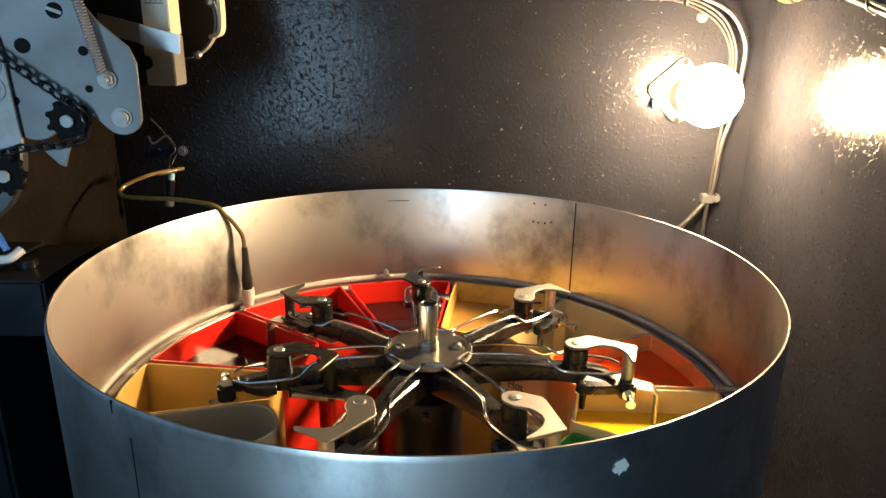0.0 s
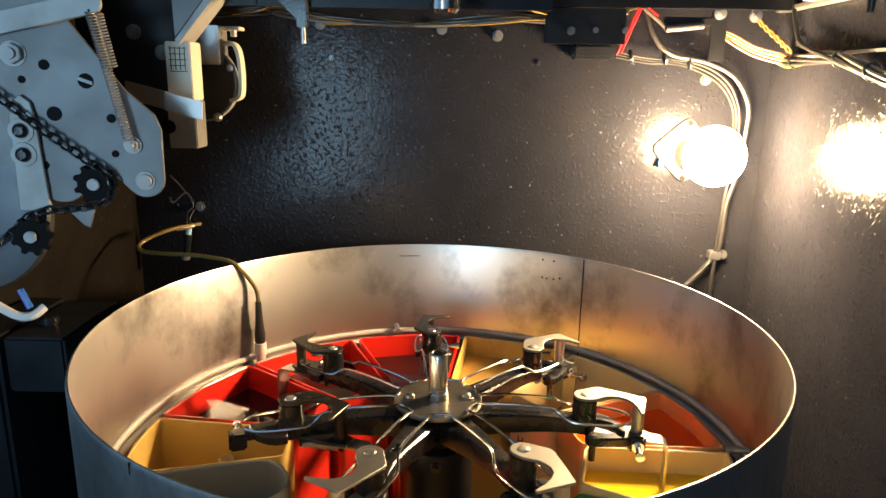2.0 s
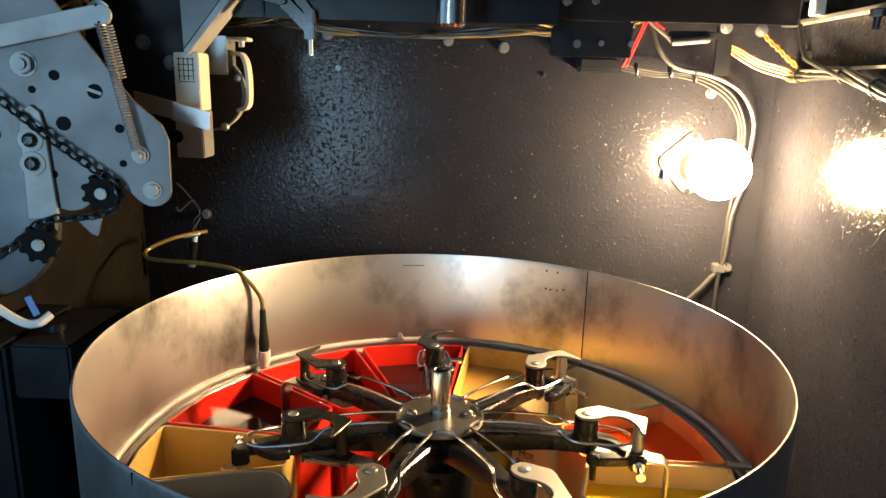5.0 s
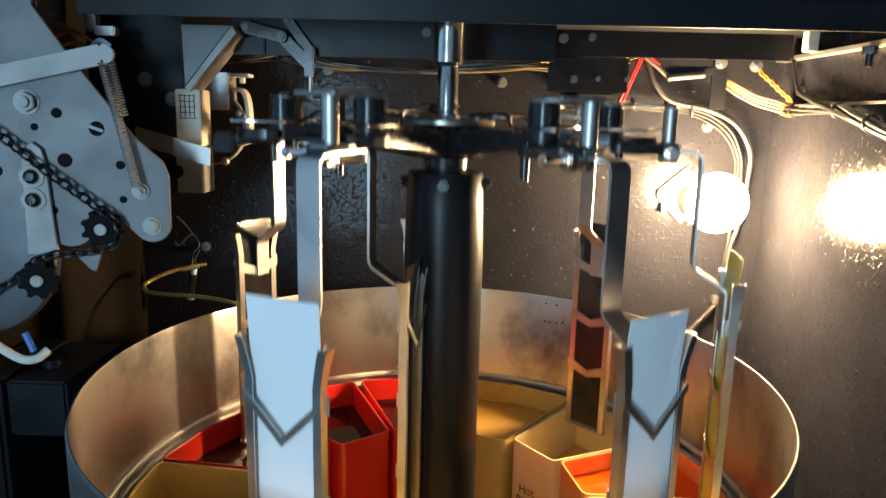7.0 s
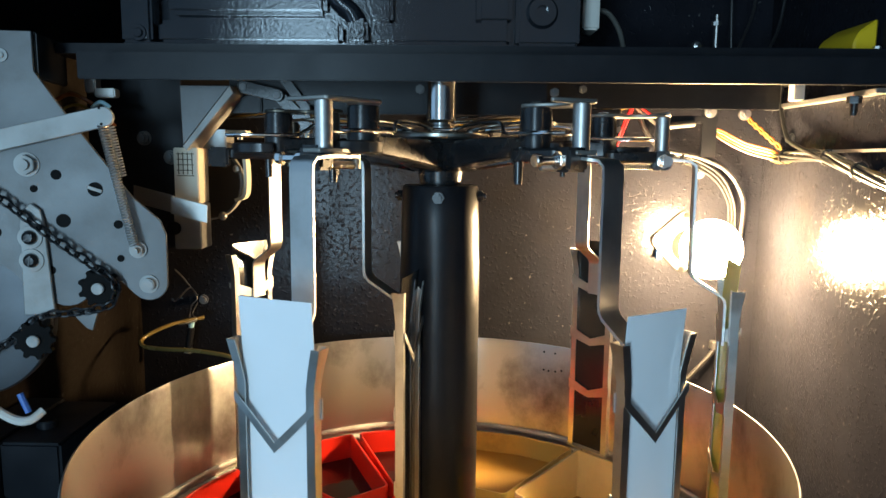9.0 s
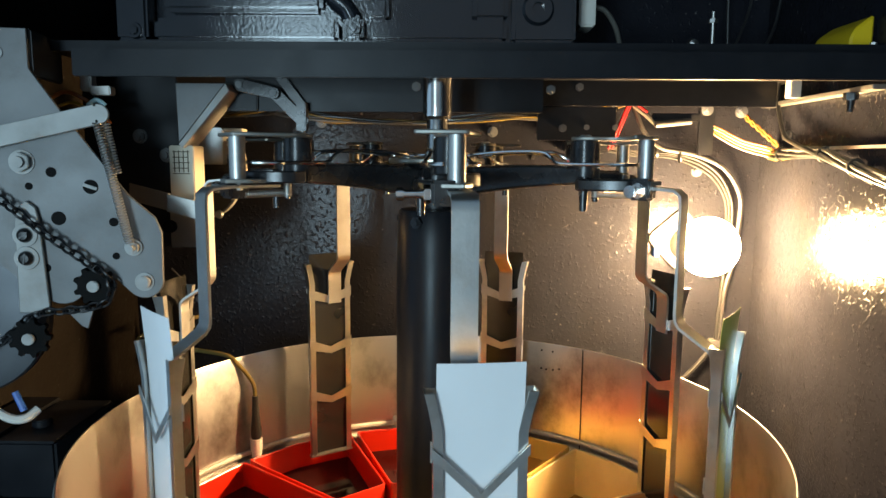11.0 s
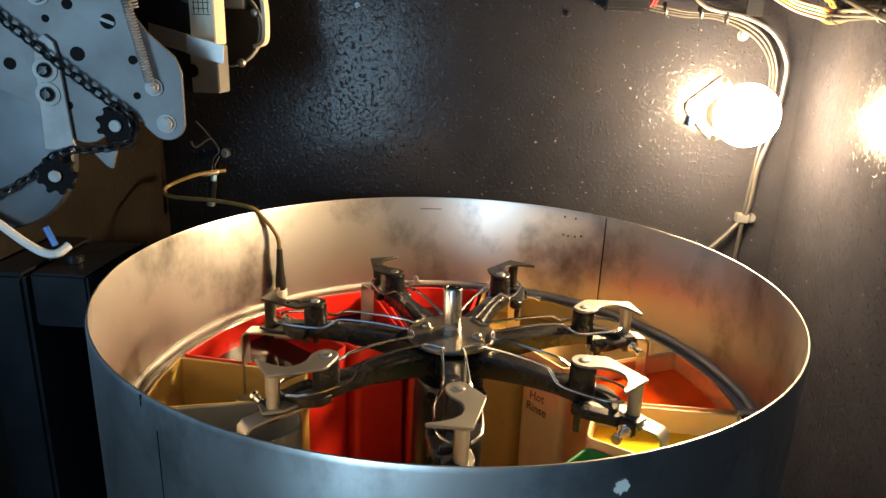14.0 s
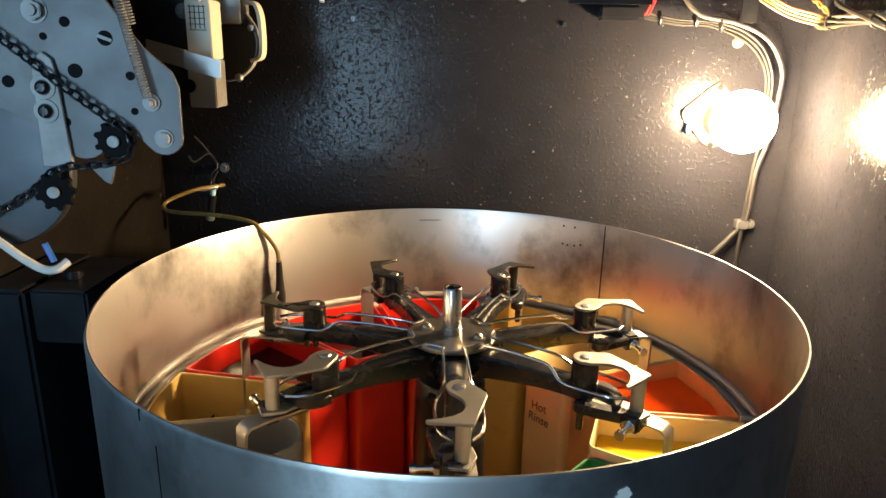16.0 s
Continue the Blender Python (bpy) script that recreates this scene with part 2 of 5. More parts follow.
def box(bm, x0, x1, y0, y1, z0, z1, m=Matrix(), bev=0.0):
    v = bmesh.ops.create_cube(bm, size=1.0, matrix=m @ Matrix.Translation(((x0 + x1) / 2, (y0 + y1) / 2, (z0 + z1) / 2)) @ Matrix.Diagonal((x1 - x0, y1 - y0, z1 - z0, 1)))["verts"]
    if bev:
        bmesh.ops.bevel(bm, geom=list({e for q in v for e in q.link_edges}), offset=bev, segments=2, affect="EDGES")


def cyl(bm, r, z0, z1, m=Matrix(), r2=None, seg=24, bev=0.0):
    v = bmesh.ops.create_cone(bm, cap_ends=True, segments=seg, radius1=r, radius2=r if r2 is None else r2, depth=z1 - z0, matrix=m @ Matrix.Translation((0, 0, (z0 + z1) / 2)))["verts"]
    if bev:
        es = {e for q in v for e in q.link_edges if len(e.link_faces) == 2 and e.calc_face_angle(0) > 1.0}
        bmesh.ops.bevel(bm, geom=list(es), offset=bev, segments=2, affect="EDGES")


def lathe(bm, prof, seg=96, m=Matrix()):
    rings = [[bm.verts.new(m @ Vector((r * cos(2 * pi * k / seg), r * sin(2 * pi * k / seg), z))) for k in range(seg)] for r, z in prof]
    for a, b in zip(rings, rings[1:]):
        for k in range(seg):
            bm.faces.new((a[k], a[(k + 1) % seg], b[(k + 1) % seg], b[k]))


def smooth_path(pts, n=6):
    pts = [Vector(p) for p in pts]
    if len(pts) < 3:
        return pts
    out = []
    for i in range(len(pts) - 1):
        p0, p1, p2, p3 = pts[max(i - 1, 0)], pts[i], pts[i + 1], pts[min(i + 2, len(pts) - 1)]
        for k in range(n):
            t = k / n
            out.append(0.5 * (2 * p1 + (p2 - p0) * t + (2 * p0 - 5 * p1 + 4 * p2 - p3) * t * t + (3 * p1 - p0 - 3 * p2 + p3) * t ** 3))
    return out + [pts[-1]]


def tube(bm, pts, r, seg=8, n=6, r_end=None):
    """A round bar or cable along a smooth path."""
    path = smooth_path(pts, n) if n else [Vector(p) for p in pts]
    prev, up = None, Vector((0.13, 0.31, 0.94))
    rings = []
    for i, p in enumerate(path):
        d = (path[min(i + 1, len(path) - 1)] - path[max(i - 1, 0)]).normalized()
        u = up - d * up.dot(d)
        if u.length < 0.05:
            u = Vector((1, 0, 0)) - d * d.x
        u.normalize()
        up = u
        w = d.cross(u)
        rr = r if r_end is None else r + (r_end - r) * i / (len(path) - 1)
        rings.append([bm.verts.new(p + (u * cos(2 * pi * k / seg) + w * sin(2 * pi * k / seg)) * rr) for k in range(seg)])
    for a, b in zip(rings, rings[1:]):
        for k in range(seg):
            bm.faces.new((a[k], a[(k + 1) % seg], b[(k + 1) % seg], b[k]))
    bm.faces.new(rings[0][::-1])
    bm.faces.new(rings[-1])


def slab(bm, outline, z0, z1, m=Matrix(), bev=0.0):
    """A plate with an outline in x, y between two heights."""
    vs = [bm.verts.new(m @ Vector((x, y, z0))) for x, y in outline]
    f = bm.faces.new(vs)
    ex = bmesh.ops.extrude_face_region(bm, geom=[f])
    up = [g for g in ex["geom"] if isinstance(g, bmesh.types.BMVert)]
    bmesh.ops.translate(bm, verts=up, vec=m.to_3x3() @ Vector((0, 0, z1 - z0)))
    if bev:
        es = {e for v in vs + up for e in v.link_edges}
        bmesh.ops.bevel(bm, geom=list(es), offset=bev, segments=1, affect="EDGES")
    bm.normal_update()


def arc(cx, cy, r, a0, a1, n=8):
    return [(cx + r * cos(radians(a0 + (a1 - a0) * k / n)), cy + r * sin(radians(a0 + (a1 - a0) * k / n))) for k in range(n + 1)]


def ribbon(bm, pts, w, th, side, n=0):
    """A flat bar of width w along side, thickness th, along a path."""
    path = smooth_path(pts, n) if n else [Vector(p) for p in pts]
    side = Vector(side).normalized()
    rows = []
    for i, p in enumerate(path):
        d = (path[min(i + 1, len(path) - 1)] - path[max(i - 1, 0)]).normalized()
        nn = d.cross(side).normalized()
        rows.append([bm.verts.new(p + side * a * w / 2 + nn * b * th / 2) for a, b in ((-1, -1), (1, -1), (1, 1), (-1, 1))])
    for a, b in zip(rows, rows[1:]):
        for k in range(4):
            bm.faces.new((a[k], a[(k + 1) % 4], b[(k + 1) % 4], b[k]))
    bm.faces.new(rows[0][::-1])
    bm.faces.new(rows[-1])


def coil(bm, a, b, r, wire, turns):
    a, b = Vector(a), Vector(b)
    d = (b - a).normalized()
    u = d.orthogonal().normalized()
    w = d.cross(u)
    k = turns * 10
    tube(bm, [a + (b - a) * i / k + (u * cos(2 * pi * i / 10) + w * sin(2 * pi * i / 10)) * r for i in range(k + 1)], wire, 5, 0)


def screw(bm, r, h, m, slot="cross"):
    """A domed screw head with a slot, on the plane z = 0 of m."""
    lathe_prof = [(0.0001, h), (r * 0.55, h * 0.95), (r * 0.88, h * 0.6), (r, 0)]
    lathe(bm, lathe_prof, 16, m)
    box(bm, -r * 0.75, r * 0.75, -r * 0.1, r * 0.1, h * 0.9, h * 1.06, m)
    if slot == "cross":
        box(bm, -r * 0.1, r * 0.1, -r * 0.75, r * 0.75, h * 0.9, h * 1.05, m)


def hexnut(bm, r, h, m):
    cyl(bm, r, 0, h, m, seg=6, bev=r * 0.08)
    cyl(bm, r * 0.55, h, h * 1.5, m, seg=12)




def facing(x, y, z, yaw=0):
    """A pose on an upright surface: local x along it, local y up, local z out of it towards the viewer."""
    return pose(x, y, H + z, 90, 0, yaw)


def structure(ob, label, category):
    return tagged(ob, label, category, kind="structure")


# ---- the booth's shell ----
WALL_Y, WALL_X = 0.265, 0.356
bm = B(); box(bm, -0.375, WALL_X + 0.05, WALL_Y, WALL_Y + 0.03, 0, H + 0.75)
structure(part("wall_back", bm, BLACK_WALL), "glossy black painted booth wall with brush texture", "wall")
bm = B(); box(bm, WALL_X, WALL_X + 0.03, -0.62, WALL_Y, 0, H + 0.75)
structure(part("wall_right", bm, BLACK_WALL), "glossy black painted side wall reflecting the bulb", "wall")
bm = B(); box(bm, -0.375, -0.345, -0.045, WALL_Y, 0, H + 0.75)
structure(part("wall_left", bm, DARK_WALL), "dark brown side wall of the booth with dried splashes", "wall")
bm = B(); box(bm, -0.375, WALL_X + 0.05, -0.62, WALL_Y + 0.03, -0.03, 0)
structure(part("floor", bm, FLOOR_MAT), "dark wooden booth floor under the drum", "floor")
bm = B(); box(bm, -0.375, WALL_X + 0.05, -0.62, WALL_Y + 0.03, H + 0.75, H + 0.78)
structure(part("ceiling", bm, DARK_WALL), "dark booth ceiling", "ceiling")
# unseen panel, added so the drum's left outside mirrors dark and gets less blue
bm = B(); box(bm, -0.405, -0.376, -0.62, -0.046, 0, H - 0.05)
structure(part("shade_panel_left", bm, DARK_WALL), "unseen low dark panel added to darken the drum's left outside", "wall")
# room behind the open booth
bm = B(); box(bm, -2.0, 2.0, -1.85, 2.0, -1.03, -0.98)
structure(part("ground", bm, FLOOR_MAT), "dark floor of the room around the booth", "floor")
bm = B()
for x0, x1, z0, z1 in ((-2, -0.62, -0.98, 1.8), (-0.34, 2, -0.98, 1.8), (-0.62, -0.34, -0.98, H - 0.20), (-0.62, -0.34, H + 0.28, H + 0.46), (-0.62, -0.34, H + 0.74, 1.8)):
    box(bm, x0, x1, -1.85, -1.77, z0, z1)
structure(part("room_wall", bm, ROOM_WALL), "plain plaster wall of the room with a window opening", "wall")


# ---- steel drum ----
def make_drum():
    d = thing("steel_drum", pose(0, 0, 0), "large round sheet steel drum with stained inner wall, full of tanks", "drum")
    R = 0.25
    bm = B()
    lathe(bm, [(0.001, 0.004), (R - 0.002, 0.004), (R - 0.002, H - 0.003), (R - 0.0012, H), (R - 0.0003, H), (R + 0.0006, H - 0.003), (R + 0.0006, 0.0), (0.001, 0.0)], 192)
    part("shell", bm, DRUM_STEEL, d)
    # ledge that carries the tanks
    bm = B()
    lathe(bm, [(R - 0.0025, H - 0.0985), (R - 0.0050, H - 0.0985), (R - 0.0062, H - 0.0998), (R - 0.0062, H - 0.1020), (R - 0.0050, H - 0.1032), (R - 0.0025, H - 0.1032)], 160)
    part("ledge", bm, RING_STEEL, d, "thin steel ring round the inner wall")
    bm = B()
    lathe(bm, [(R - 0.0025, H - 0.1085), (R - 0.0065, H - 0.1085), (R - 0.0078, H - 0.1098), (R - 0.0078, H - 0.1118), (R - 0.0065, H - 0.1130), (R - 0.0025, H - 0.1130)], 160)
    part("ledge", bm, RING_STEEL, d, "second steel ring under the ledge")
    # seams: overlapped sheet edges
    for az in (51.6,):
        a = radians(az)
        bm = B()
        m = pose(0, 0, 0, 0, 0, az) @ Matrix.Translation((R - 0.0026, 0, 0))
        box(bm, -0.0005, 0.0005, -0.00035, 0.00035, H - 0.36, H - 0.0005, m)
        part("seam", bm, HOLE_BLACK, d, "dark upright seam of the sheet")
    bm = B()
    m = pose(0, 0, 0, 0, 0, 238.5) @ Matrix.Translation((R + 0.0008, 0, 0))
    box(bm, -0.0004, 0.0002, -0.00016, 0.00016, H - 0.3, H - 0.016, m)
    part("seam", bm, HOLE_BLACK, d, "dark upright seam of the sheet")
    bm = B(); box(bm, -0.0004, 0.0002, -0.0004, 0.0004, H - 0.007, H - 0.0005, pose(0, 0, 0, 0, 0, 235.6) @ Matrix.Translation((R + 0.0006, 0, 0)))
    part("notch", bm, HOLE_BLACK, d, "small dark notch under the rim")
    # small spacer rod at the ledge
    for az in (-5.0, 101.0):
        bm = B()
        m = pose(0, 0, H - 0.095, 0, 0, az) @ Matrix.Translation((R - 0.012, 0, 0)) @ pose(0, 0, 0, 0, 90, 0)
        cyl(bm, 0.003, -0.010, 0.008, m, seg=12)
        part("stud", bm, STEEL, d)
    return d


drum = make_drum()


# ---- tanks ----
def rounded(pts, r):
    out, n = [], len(pts)
    for i in range(n):
        p0, p1, p2 = Vector(pts[i - 1]), Vector(pts[i]), Vector(pts[(i + 1) % n])
        a, b = (p0 - p1), (p2 - p1)
        rr = min(r, a.length * 0.48, b.length * 0.48)
        a, b = p1 + a.normalized() * rr, p1 + b.normalized() * rr
        for k in range(6):
            t = k / 5
            out.append(tuple((1 - t) ** 2 * a + 2 * t * (1 - t) * p1 + t * t * b))
    return out


def sector(r0, r1, half, rnd=0.0):
    """Corners of a tank: straight sides, slightly rounded corners."""
    def corner(r, a):
        return (r * cos(radians(a)), r * sin(radians(a)))
    if rnd:
        return rounded([corner(r1, -half), corner(r1, 0), corner(r1, half), corner(r0, half), corner(r0, -half)], rnd)
    outer = [corner(r1, -half + half * 2 * k / 6) for k in range(7)]
    inner = [corner(r0, half), corner(r0, half * 0.33), corner(r0, -half * 0.33), corner(r0, -half)]
    return outer + inner


def inset(pts, d):
    out = []
    n = len(pts)
    for i in range(n):
        p0, p1, p2 = Vector(pts[i - 1]), Vector(pts[i]), Vector(pts[(i + 1) % n])
        e1, e2 = (p1 - p0).normalized(), (p2 - p1).normalized()
        n1, n2 = Vector((-e1.y, e1.x)), Vector((-e2.y, e2.x))
        b = n1 + n2
        b = b / max(0.3, b.dot(n1))
        out.append(tuple(p1 + b * d))
    return out


def make_tank(az, material, liquid, level, label, top=-0.102, holes=False, rin=0.098, rout=0.235, half=12.1, rnd=0.006):
    t = thing("chemical_tank", pose(0, 0, 0.006, 0, 0, az), label, "tank", "tanks round the drum")
    zt = H + top - 0.006
    o = sector(rin, rout, half, rnd)
    i = inset(o, 0.0024)
    n = len(o)
    bm = B()
    prof = [(o, 0.0), (o, zt - 0.001), (inset(o, 0.0004), zt), (inset(o, 0.0018), zt), (i, zt - 0.001), (i, 0.004)]
    rings = [[bm.verts.new((x, y, z)) for x, y in pts] for pts, z in prof]
    for a, b in zip(rings, rings[1:]):
        for k in range(n):
            bm.faces.new((a[k], a[(k + 1) % n], b[(k + 1) % n], b[k]))
    bm.faces.new(rings[0][::-1])
    bm.faces.new(rings[-1])
    part("tank_body", bm, material, t, smooth=25)
    bm = B()
    bm.faces.new([bm.verts.new((x, y, zt - level)) for x, y in inset(o, 0.0026)])
    part("liquid", bm, liquid, t, "still liquid inside")
    if holes:
        for s in (-0.7, 0.7):
            bm = B()
            a = radians(half * s)
            m = Matrix.Translation((rin * cos(radians(half * 0.6)) - 0.0006, rin * math.tan(a) * 0.85, zt - 0.012)) @ pose(0, 0, 0, 0, -90, 0)
            cyl(bm, 0.0024, -0.001, 0.0006, m, seg=12)
            part("hole", bm, HOLE_BLACK, t)
    return t


TANKS = {
    0: (RED_TANK, LIQ_DARK, 0.024, "red plastic tank with dark developer", True),
    1: (RED_TANK, LIQ_DARK, 0.026, "red plastic tank with dark developer", True),
    2: (RED_TANK, LIQ_DARK, 0.024, "red plastic tank with dark developer", True),
    3: (YELLOW_TANK, LIQ_AMBER, 0.09, "yellowed plastic tank, stained inside", False),
    4: (GREY_TANK, LIQ_DARK, 0.035, "grey plastic tank with dark liquid", False),
    5: (YELLOW_TANK, LIQ_AMBER, 0.05, "yellowed plastic tank with amber rinse", False),
    6: (CREAM_TANK, LIQ_AMBER, 0.05, "cream plastic tank with amber rinse", False),
    7: (YELLOW_TANK, LIQ_AMBER, 0.05, "yellowed plastic tank with amber rinse", False),
    8: (CREAM_TANK, LIQ_AMBER, 0.05, "cream plastic tank with amber rinse", False),
    9: (GREEN_TANK, LIQ_AMBER, 0.04, "dark green plastic tank with amber rinse", False),
    10: (CREAM_TANK, LIQ_YELLOW, 0.020, "cream plastic tank with bright yellow fixer", False),
    11: (ORANGE_TANK, LIQ_ORANGE, 0.016, "orange-stained plastic tank with orange bleach", True),
    12: (CREAM_TANK, LIQ_AMBER, 0.05, "cream plastic tank with handwriting on its side", True),
    13: (YELLOW_TANK, LIQ_AMBER, 0.022, "yellowed plastic tank with amber rinse", True),
}
TANK_OBS = {}
# direction of each tank, half its angle, inner radius and rim height: they do not stand quite evenly
PLACES = {
    0: (97.7, 14.3, 0.104, -0.102), 1: (128.0, 14.2, 0.106, -0.102), 2: (157.7, 14.4, 0.116, -0.102), 3: (184.0, 10.8, 0.116, -0.102),
    4: (207.2, 11.4, 0.120, -0.1005), 5: (230.0, 10.9, 0.122, -0.113), 6: (252.5, 11.0, 0.122, -0.125), 7: (275.2, 11.0, 0.122, -0.125),
    8: (297.9, 11.0, 0.122, -0.125), 9: (320.2, 10.6, 0.124, -0.108), 10: (344.3, 12.7, 0.122, -0.102), 11: (11.2, 13.0, 0.119, -0.102),
    12: (37.9, 13.3, 0.113, -0.102), 13: (67.3, 14.9, 0.104, -0.102),
}
for k, (m_, l_, lv, lab, ho) in TANKS.items():
    az, half, rin, top = PLACES[k]
    TANK_OBS[k] = make_tank(az, m_, l_, lv, lab, holes=ho, top=top, rnd=0.03 if k == 4 else 0.006, rin=rin, half=half)

spout = TANK_OBS[3]
bm = B(); lathe(bm, [(0.0001, 0.0), (0.0040, 0.0), (0.0062, 0.010), (0.0052, 0.012), (0.0034, 0.002), (0.0001, 0.002)], 18, Matrix.Translation((0.170, -0.020, H - 0.145)))
part("spout", bm, CREAM_TANK, spout, "small cream filling spout")

# fixed pillar in the drum's middle, in which the lift slides
AX, AY = 0.004, 0.0025
SPIN = 94.0       # first arm's direction at the start
bm = B(); cyl(bm, 0.024, 0.005, H - 0.17, Matrix.Translation((AX, AY, 0)), seg=32, bev=0.002)
tagged(part("lift_pillar", bm, BLACK_PAINT), "black steel pillar standing in the drum's middle", "pillar")


# ---- the lift: hub with seven arms ----
PIV = 0.1148      # radius of the arms' pivots
DZ = 0.0145        # pivot plane above the hub plate


def make_spider():
    s = thing("dipping_spider", pose(AX, AY, H), "black seven-armed dipping spider with steel hub plate", "dipping machine")
    bm = B(); lathe(bm, [(0.0001, 0.0), (0.0342, 0.0), (0.0350, -0.001), (0.0350, -0.003), (0.0342, -0.004), (0.0001, -0.004)], 48)
    part("hub_plate", bm, HUB_STEEL, s, "round steel hub plate")
    bm = B(); lathe(bm, [(0.0001, -0.004), (0.024, -0.004), (0.026, -0.010), (0.024, -0.018), (0.017, -0.021), (0.015, -0.037), (0.0001, -0.037)], 40)
    part("hub_body", bm, ARM_BLACK, s)
    bm = B(); lathe(bm, [(0.0001, 0.026), (0.0046, 0.026), (0.0050, 0.0378), (0.0058, 0.0385), (0.0068, 0.0385), (0.0075, 0.0375), (0.0075, 0.006), (0.0083, 0.005), (0.0083, 0.0), (0.0001, 0.0)], 32)
    part("rod", bm, ROD_STEEL, s, "polished steel centre rod")
    bm = B(); lathe(bm, [(0.0001, -0.037), (0.0265, -0.037), (0.0278, -0.039), (0.0285, -0.06), (0.0295, -0.10), (0.0295, -0.315), (0.0001, -0.315)], 48)
    part("column", bm, BLACK_PAINT, s, "black painted lifting column")
    for az in (-4, 176, 268):
        bm = B()
        m = pose(0, 0, -0.045, 0, 0, az) @ Matrix.Translation((0.0275, 0, 0)) @ pose(0, 0, 0, 0, 90, 0)
        hexnut(bm, 0.0045, 0.004, m)
        part("set_bolt", bm, ARM_BLACK, s)
    for az in (3, 183):
        bm = B()
        m = pose(0, 0, 0.0, 0, 0, az) @ Matrix.Translation((0.0225, 0, 0))
        cyl(bm, 0.0062, 0, 0.0010, m, seg=24, bev=0.0003)
        lathe(bm, [(0.0040, 0.0008), (0.0039, 0.0020), (0.0032, 0.0033), (0.0020, 0.0040), (0.0009, 0.0042), (0.0007, 0.0032), (0.0001, 0.0032)], 24, m)
        part("hub_screw", bm, HUB_STEEL, s)
    return s


def make_arm(s, az):
    """A cast arm with its boss, fork and wire clip; local x runs outwards."""
    # arm body: tapered bar sweeping slightly up to the boss
    bm = B()
    rings = []
    n = 12
    for k in range(n + 1):
        u = k / n
        x = 0.020 + (PIV - 0.020) * u
        w = 0.0135 - 0.006 * min(1, u * 1.6) + (0.003 * max(0, u - 0.8) / 0.2)
        zc = -0.0170 + 0.0015 * sin(u * pi) + 0.0065 * u
        h = 0.0105 - 0.0050 * u
        ring = []
        for a in range(12):
            t = 2 * pi * a / 12
            ring.append(bm.verts.new((x, w * math.copysign(abs(cos(t)) ** 0.35, cos(t)), zc + h * math.copysign(abs(sin(t)) ** 0.35, sin(t)))))
        rings.append(ring)
    for a, b in zip(rings, rings[1:]):
        for k in range(12):
            bm.faces.new((a[k], a[(k + 1) % 12], b[(k + 1) % 12], b[k]))
    bm.faces.new(rings[0][::-1]); bm.faces.new(rings[-1])
    arm = part("arm", bm, ARM_BLACK, s, at=pose(0, 0, 0, 0, 0, az))
    bm = B(); cyl(bm, 0.0098, -0.016, DZ - 0.003, Matrix.Translation((PIV, 0, 0)), r2=0.0092, seg=28, bev=0.001)
    part("boss", bm, ARM_BLACK, arm)
    # fork ring at the arm's end, a C open to one side
    bm = B()
    out = [(PIV + x, y) for x, y in ((0.004, 0.0150), (0.012, 0.0160), (0.019, 0.0130), (0.026, 0.0065), (0.030, -0.0020), (0.0310, -0.0095), (0.0295, -0.0125), (0.0268, -0.0095), (0.0235, -0.0025), (0.019, 0.0015), (0.0125, 0.0035), (0.004, 0.0040))]
    slab(bm, out, -0.0155, -0.0085, bev=0.0008)
    part("fork", bm, ARM_BLACK, arm)
    bm = B()
    slab(bm, arc(PIV + 0.0065, -0.0150, 0.0058, 80, 280, 10) + [(PIV + 0.018, -0.0190), (PIV + 0.034, -0.0150), (PIV + 0.040, -0.0060), (PIV + 0.030, -0.0030), (PIV + 0.018, -0.0085)], -0.0195, -0.0120, bev=0.0012)
    cyl(bm, 0.0024, -0.0320, -0.0190, Matrix.Translation((PIV + 0.0065, -0.0165, 0)), r2=0.0028, seg=12)
    cyl(bm, 0.0030, -0.0122, -0.0112, Matrix.Translation((PIV + 0.0065, -0.0150, 0)), seg=12)
    part("stop_finger", bm, ARM_BLACK, arm)
    bm = B(); box(bm, PIV + 0.033, PIV + 0.046, -0.013, 0.001, -0.0245, -0.0115, bev=0.0016)
    part("clamp_block", bm, ARM_BLACK, arm)
    bm = B()
    m = Matrix.Translation((PIV + 0.0400, -0.013, -0.0185)) @ pose(0, 0, 0, 90, 0, 0)
    cyl(bm, 0.0022, 0, 0.016, m, seg=12); hexnut(bm, 0.0050, 0.0035, m); cyl(bm, 0.0036, 0.0135, 0.0175, m, seg=12, bev=0.0006)
    part("clamp_screw", bm, CHROME, arm)
    return arm


spider = make_spider()
for k in range(7):
    make_arm(spider, SPIN + k * 360 / 7)

# bent wire springs, each from one arm's boss over the hub plate's edge to the next arm's boss
LEG = [(PIV + 0.034, 0.006, -0.0035), (PIV + 0.024, 0.0135, -0.0035), (PIV, 0.0155, -0.0035), (PIV - 0.012, 0.0140, -0.0028), (PIV - 0.019, 0.0105, 0.0010), (PIV - 0.027, 0.0090, 0.0042), (0.060, 0.0085, 0.0042), (0.0380, 0.0085, 0.0024), (0.0320, 0.0080, 0.0018)]
for k in range(7):
    bm = B()
    a, c = pose(0, 0, 0, 0, 0, SPIN + k * 360 / 7), pose(0, 0, 0, 0, 0, SPIN + (k + 1) * 360 / 7)
    pts = [a @ Vector(p) for p in LEG] + [c @ Vector((p[0], -p[1], p[2])) for p in LEG[::-1]]
    tube(bm, [tuple(p) for p in pts], 0.00115, 8, 3)
    part("spring_wire", bm, CHROME, spider, "bright bent spring wire")


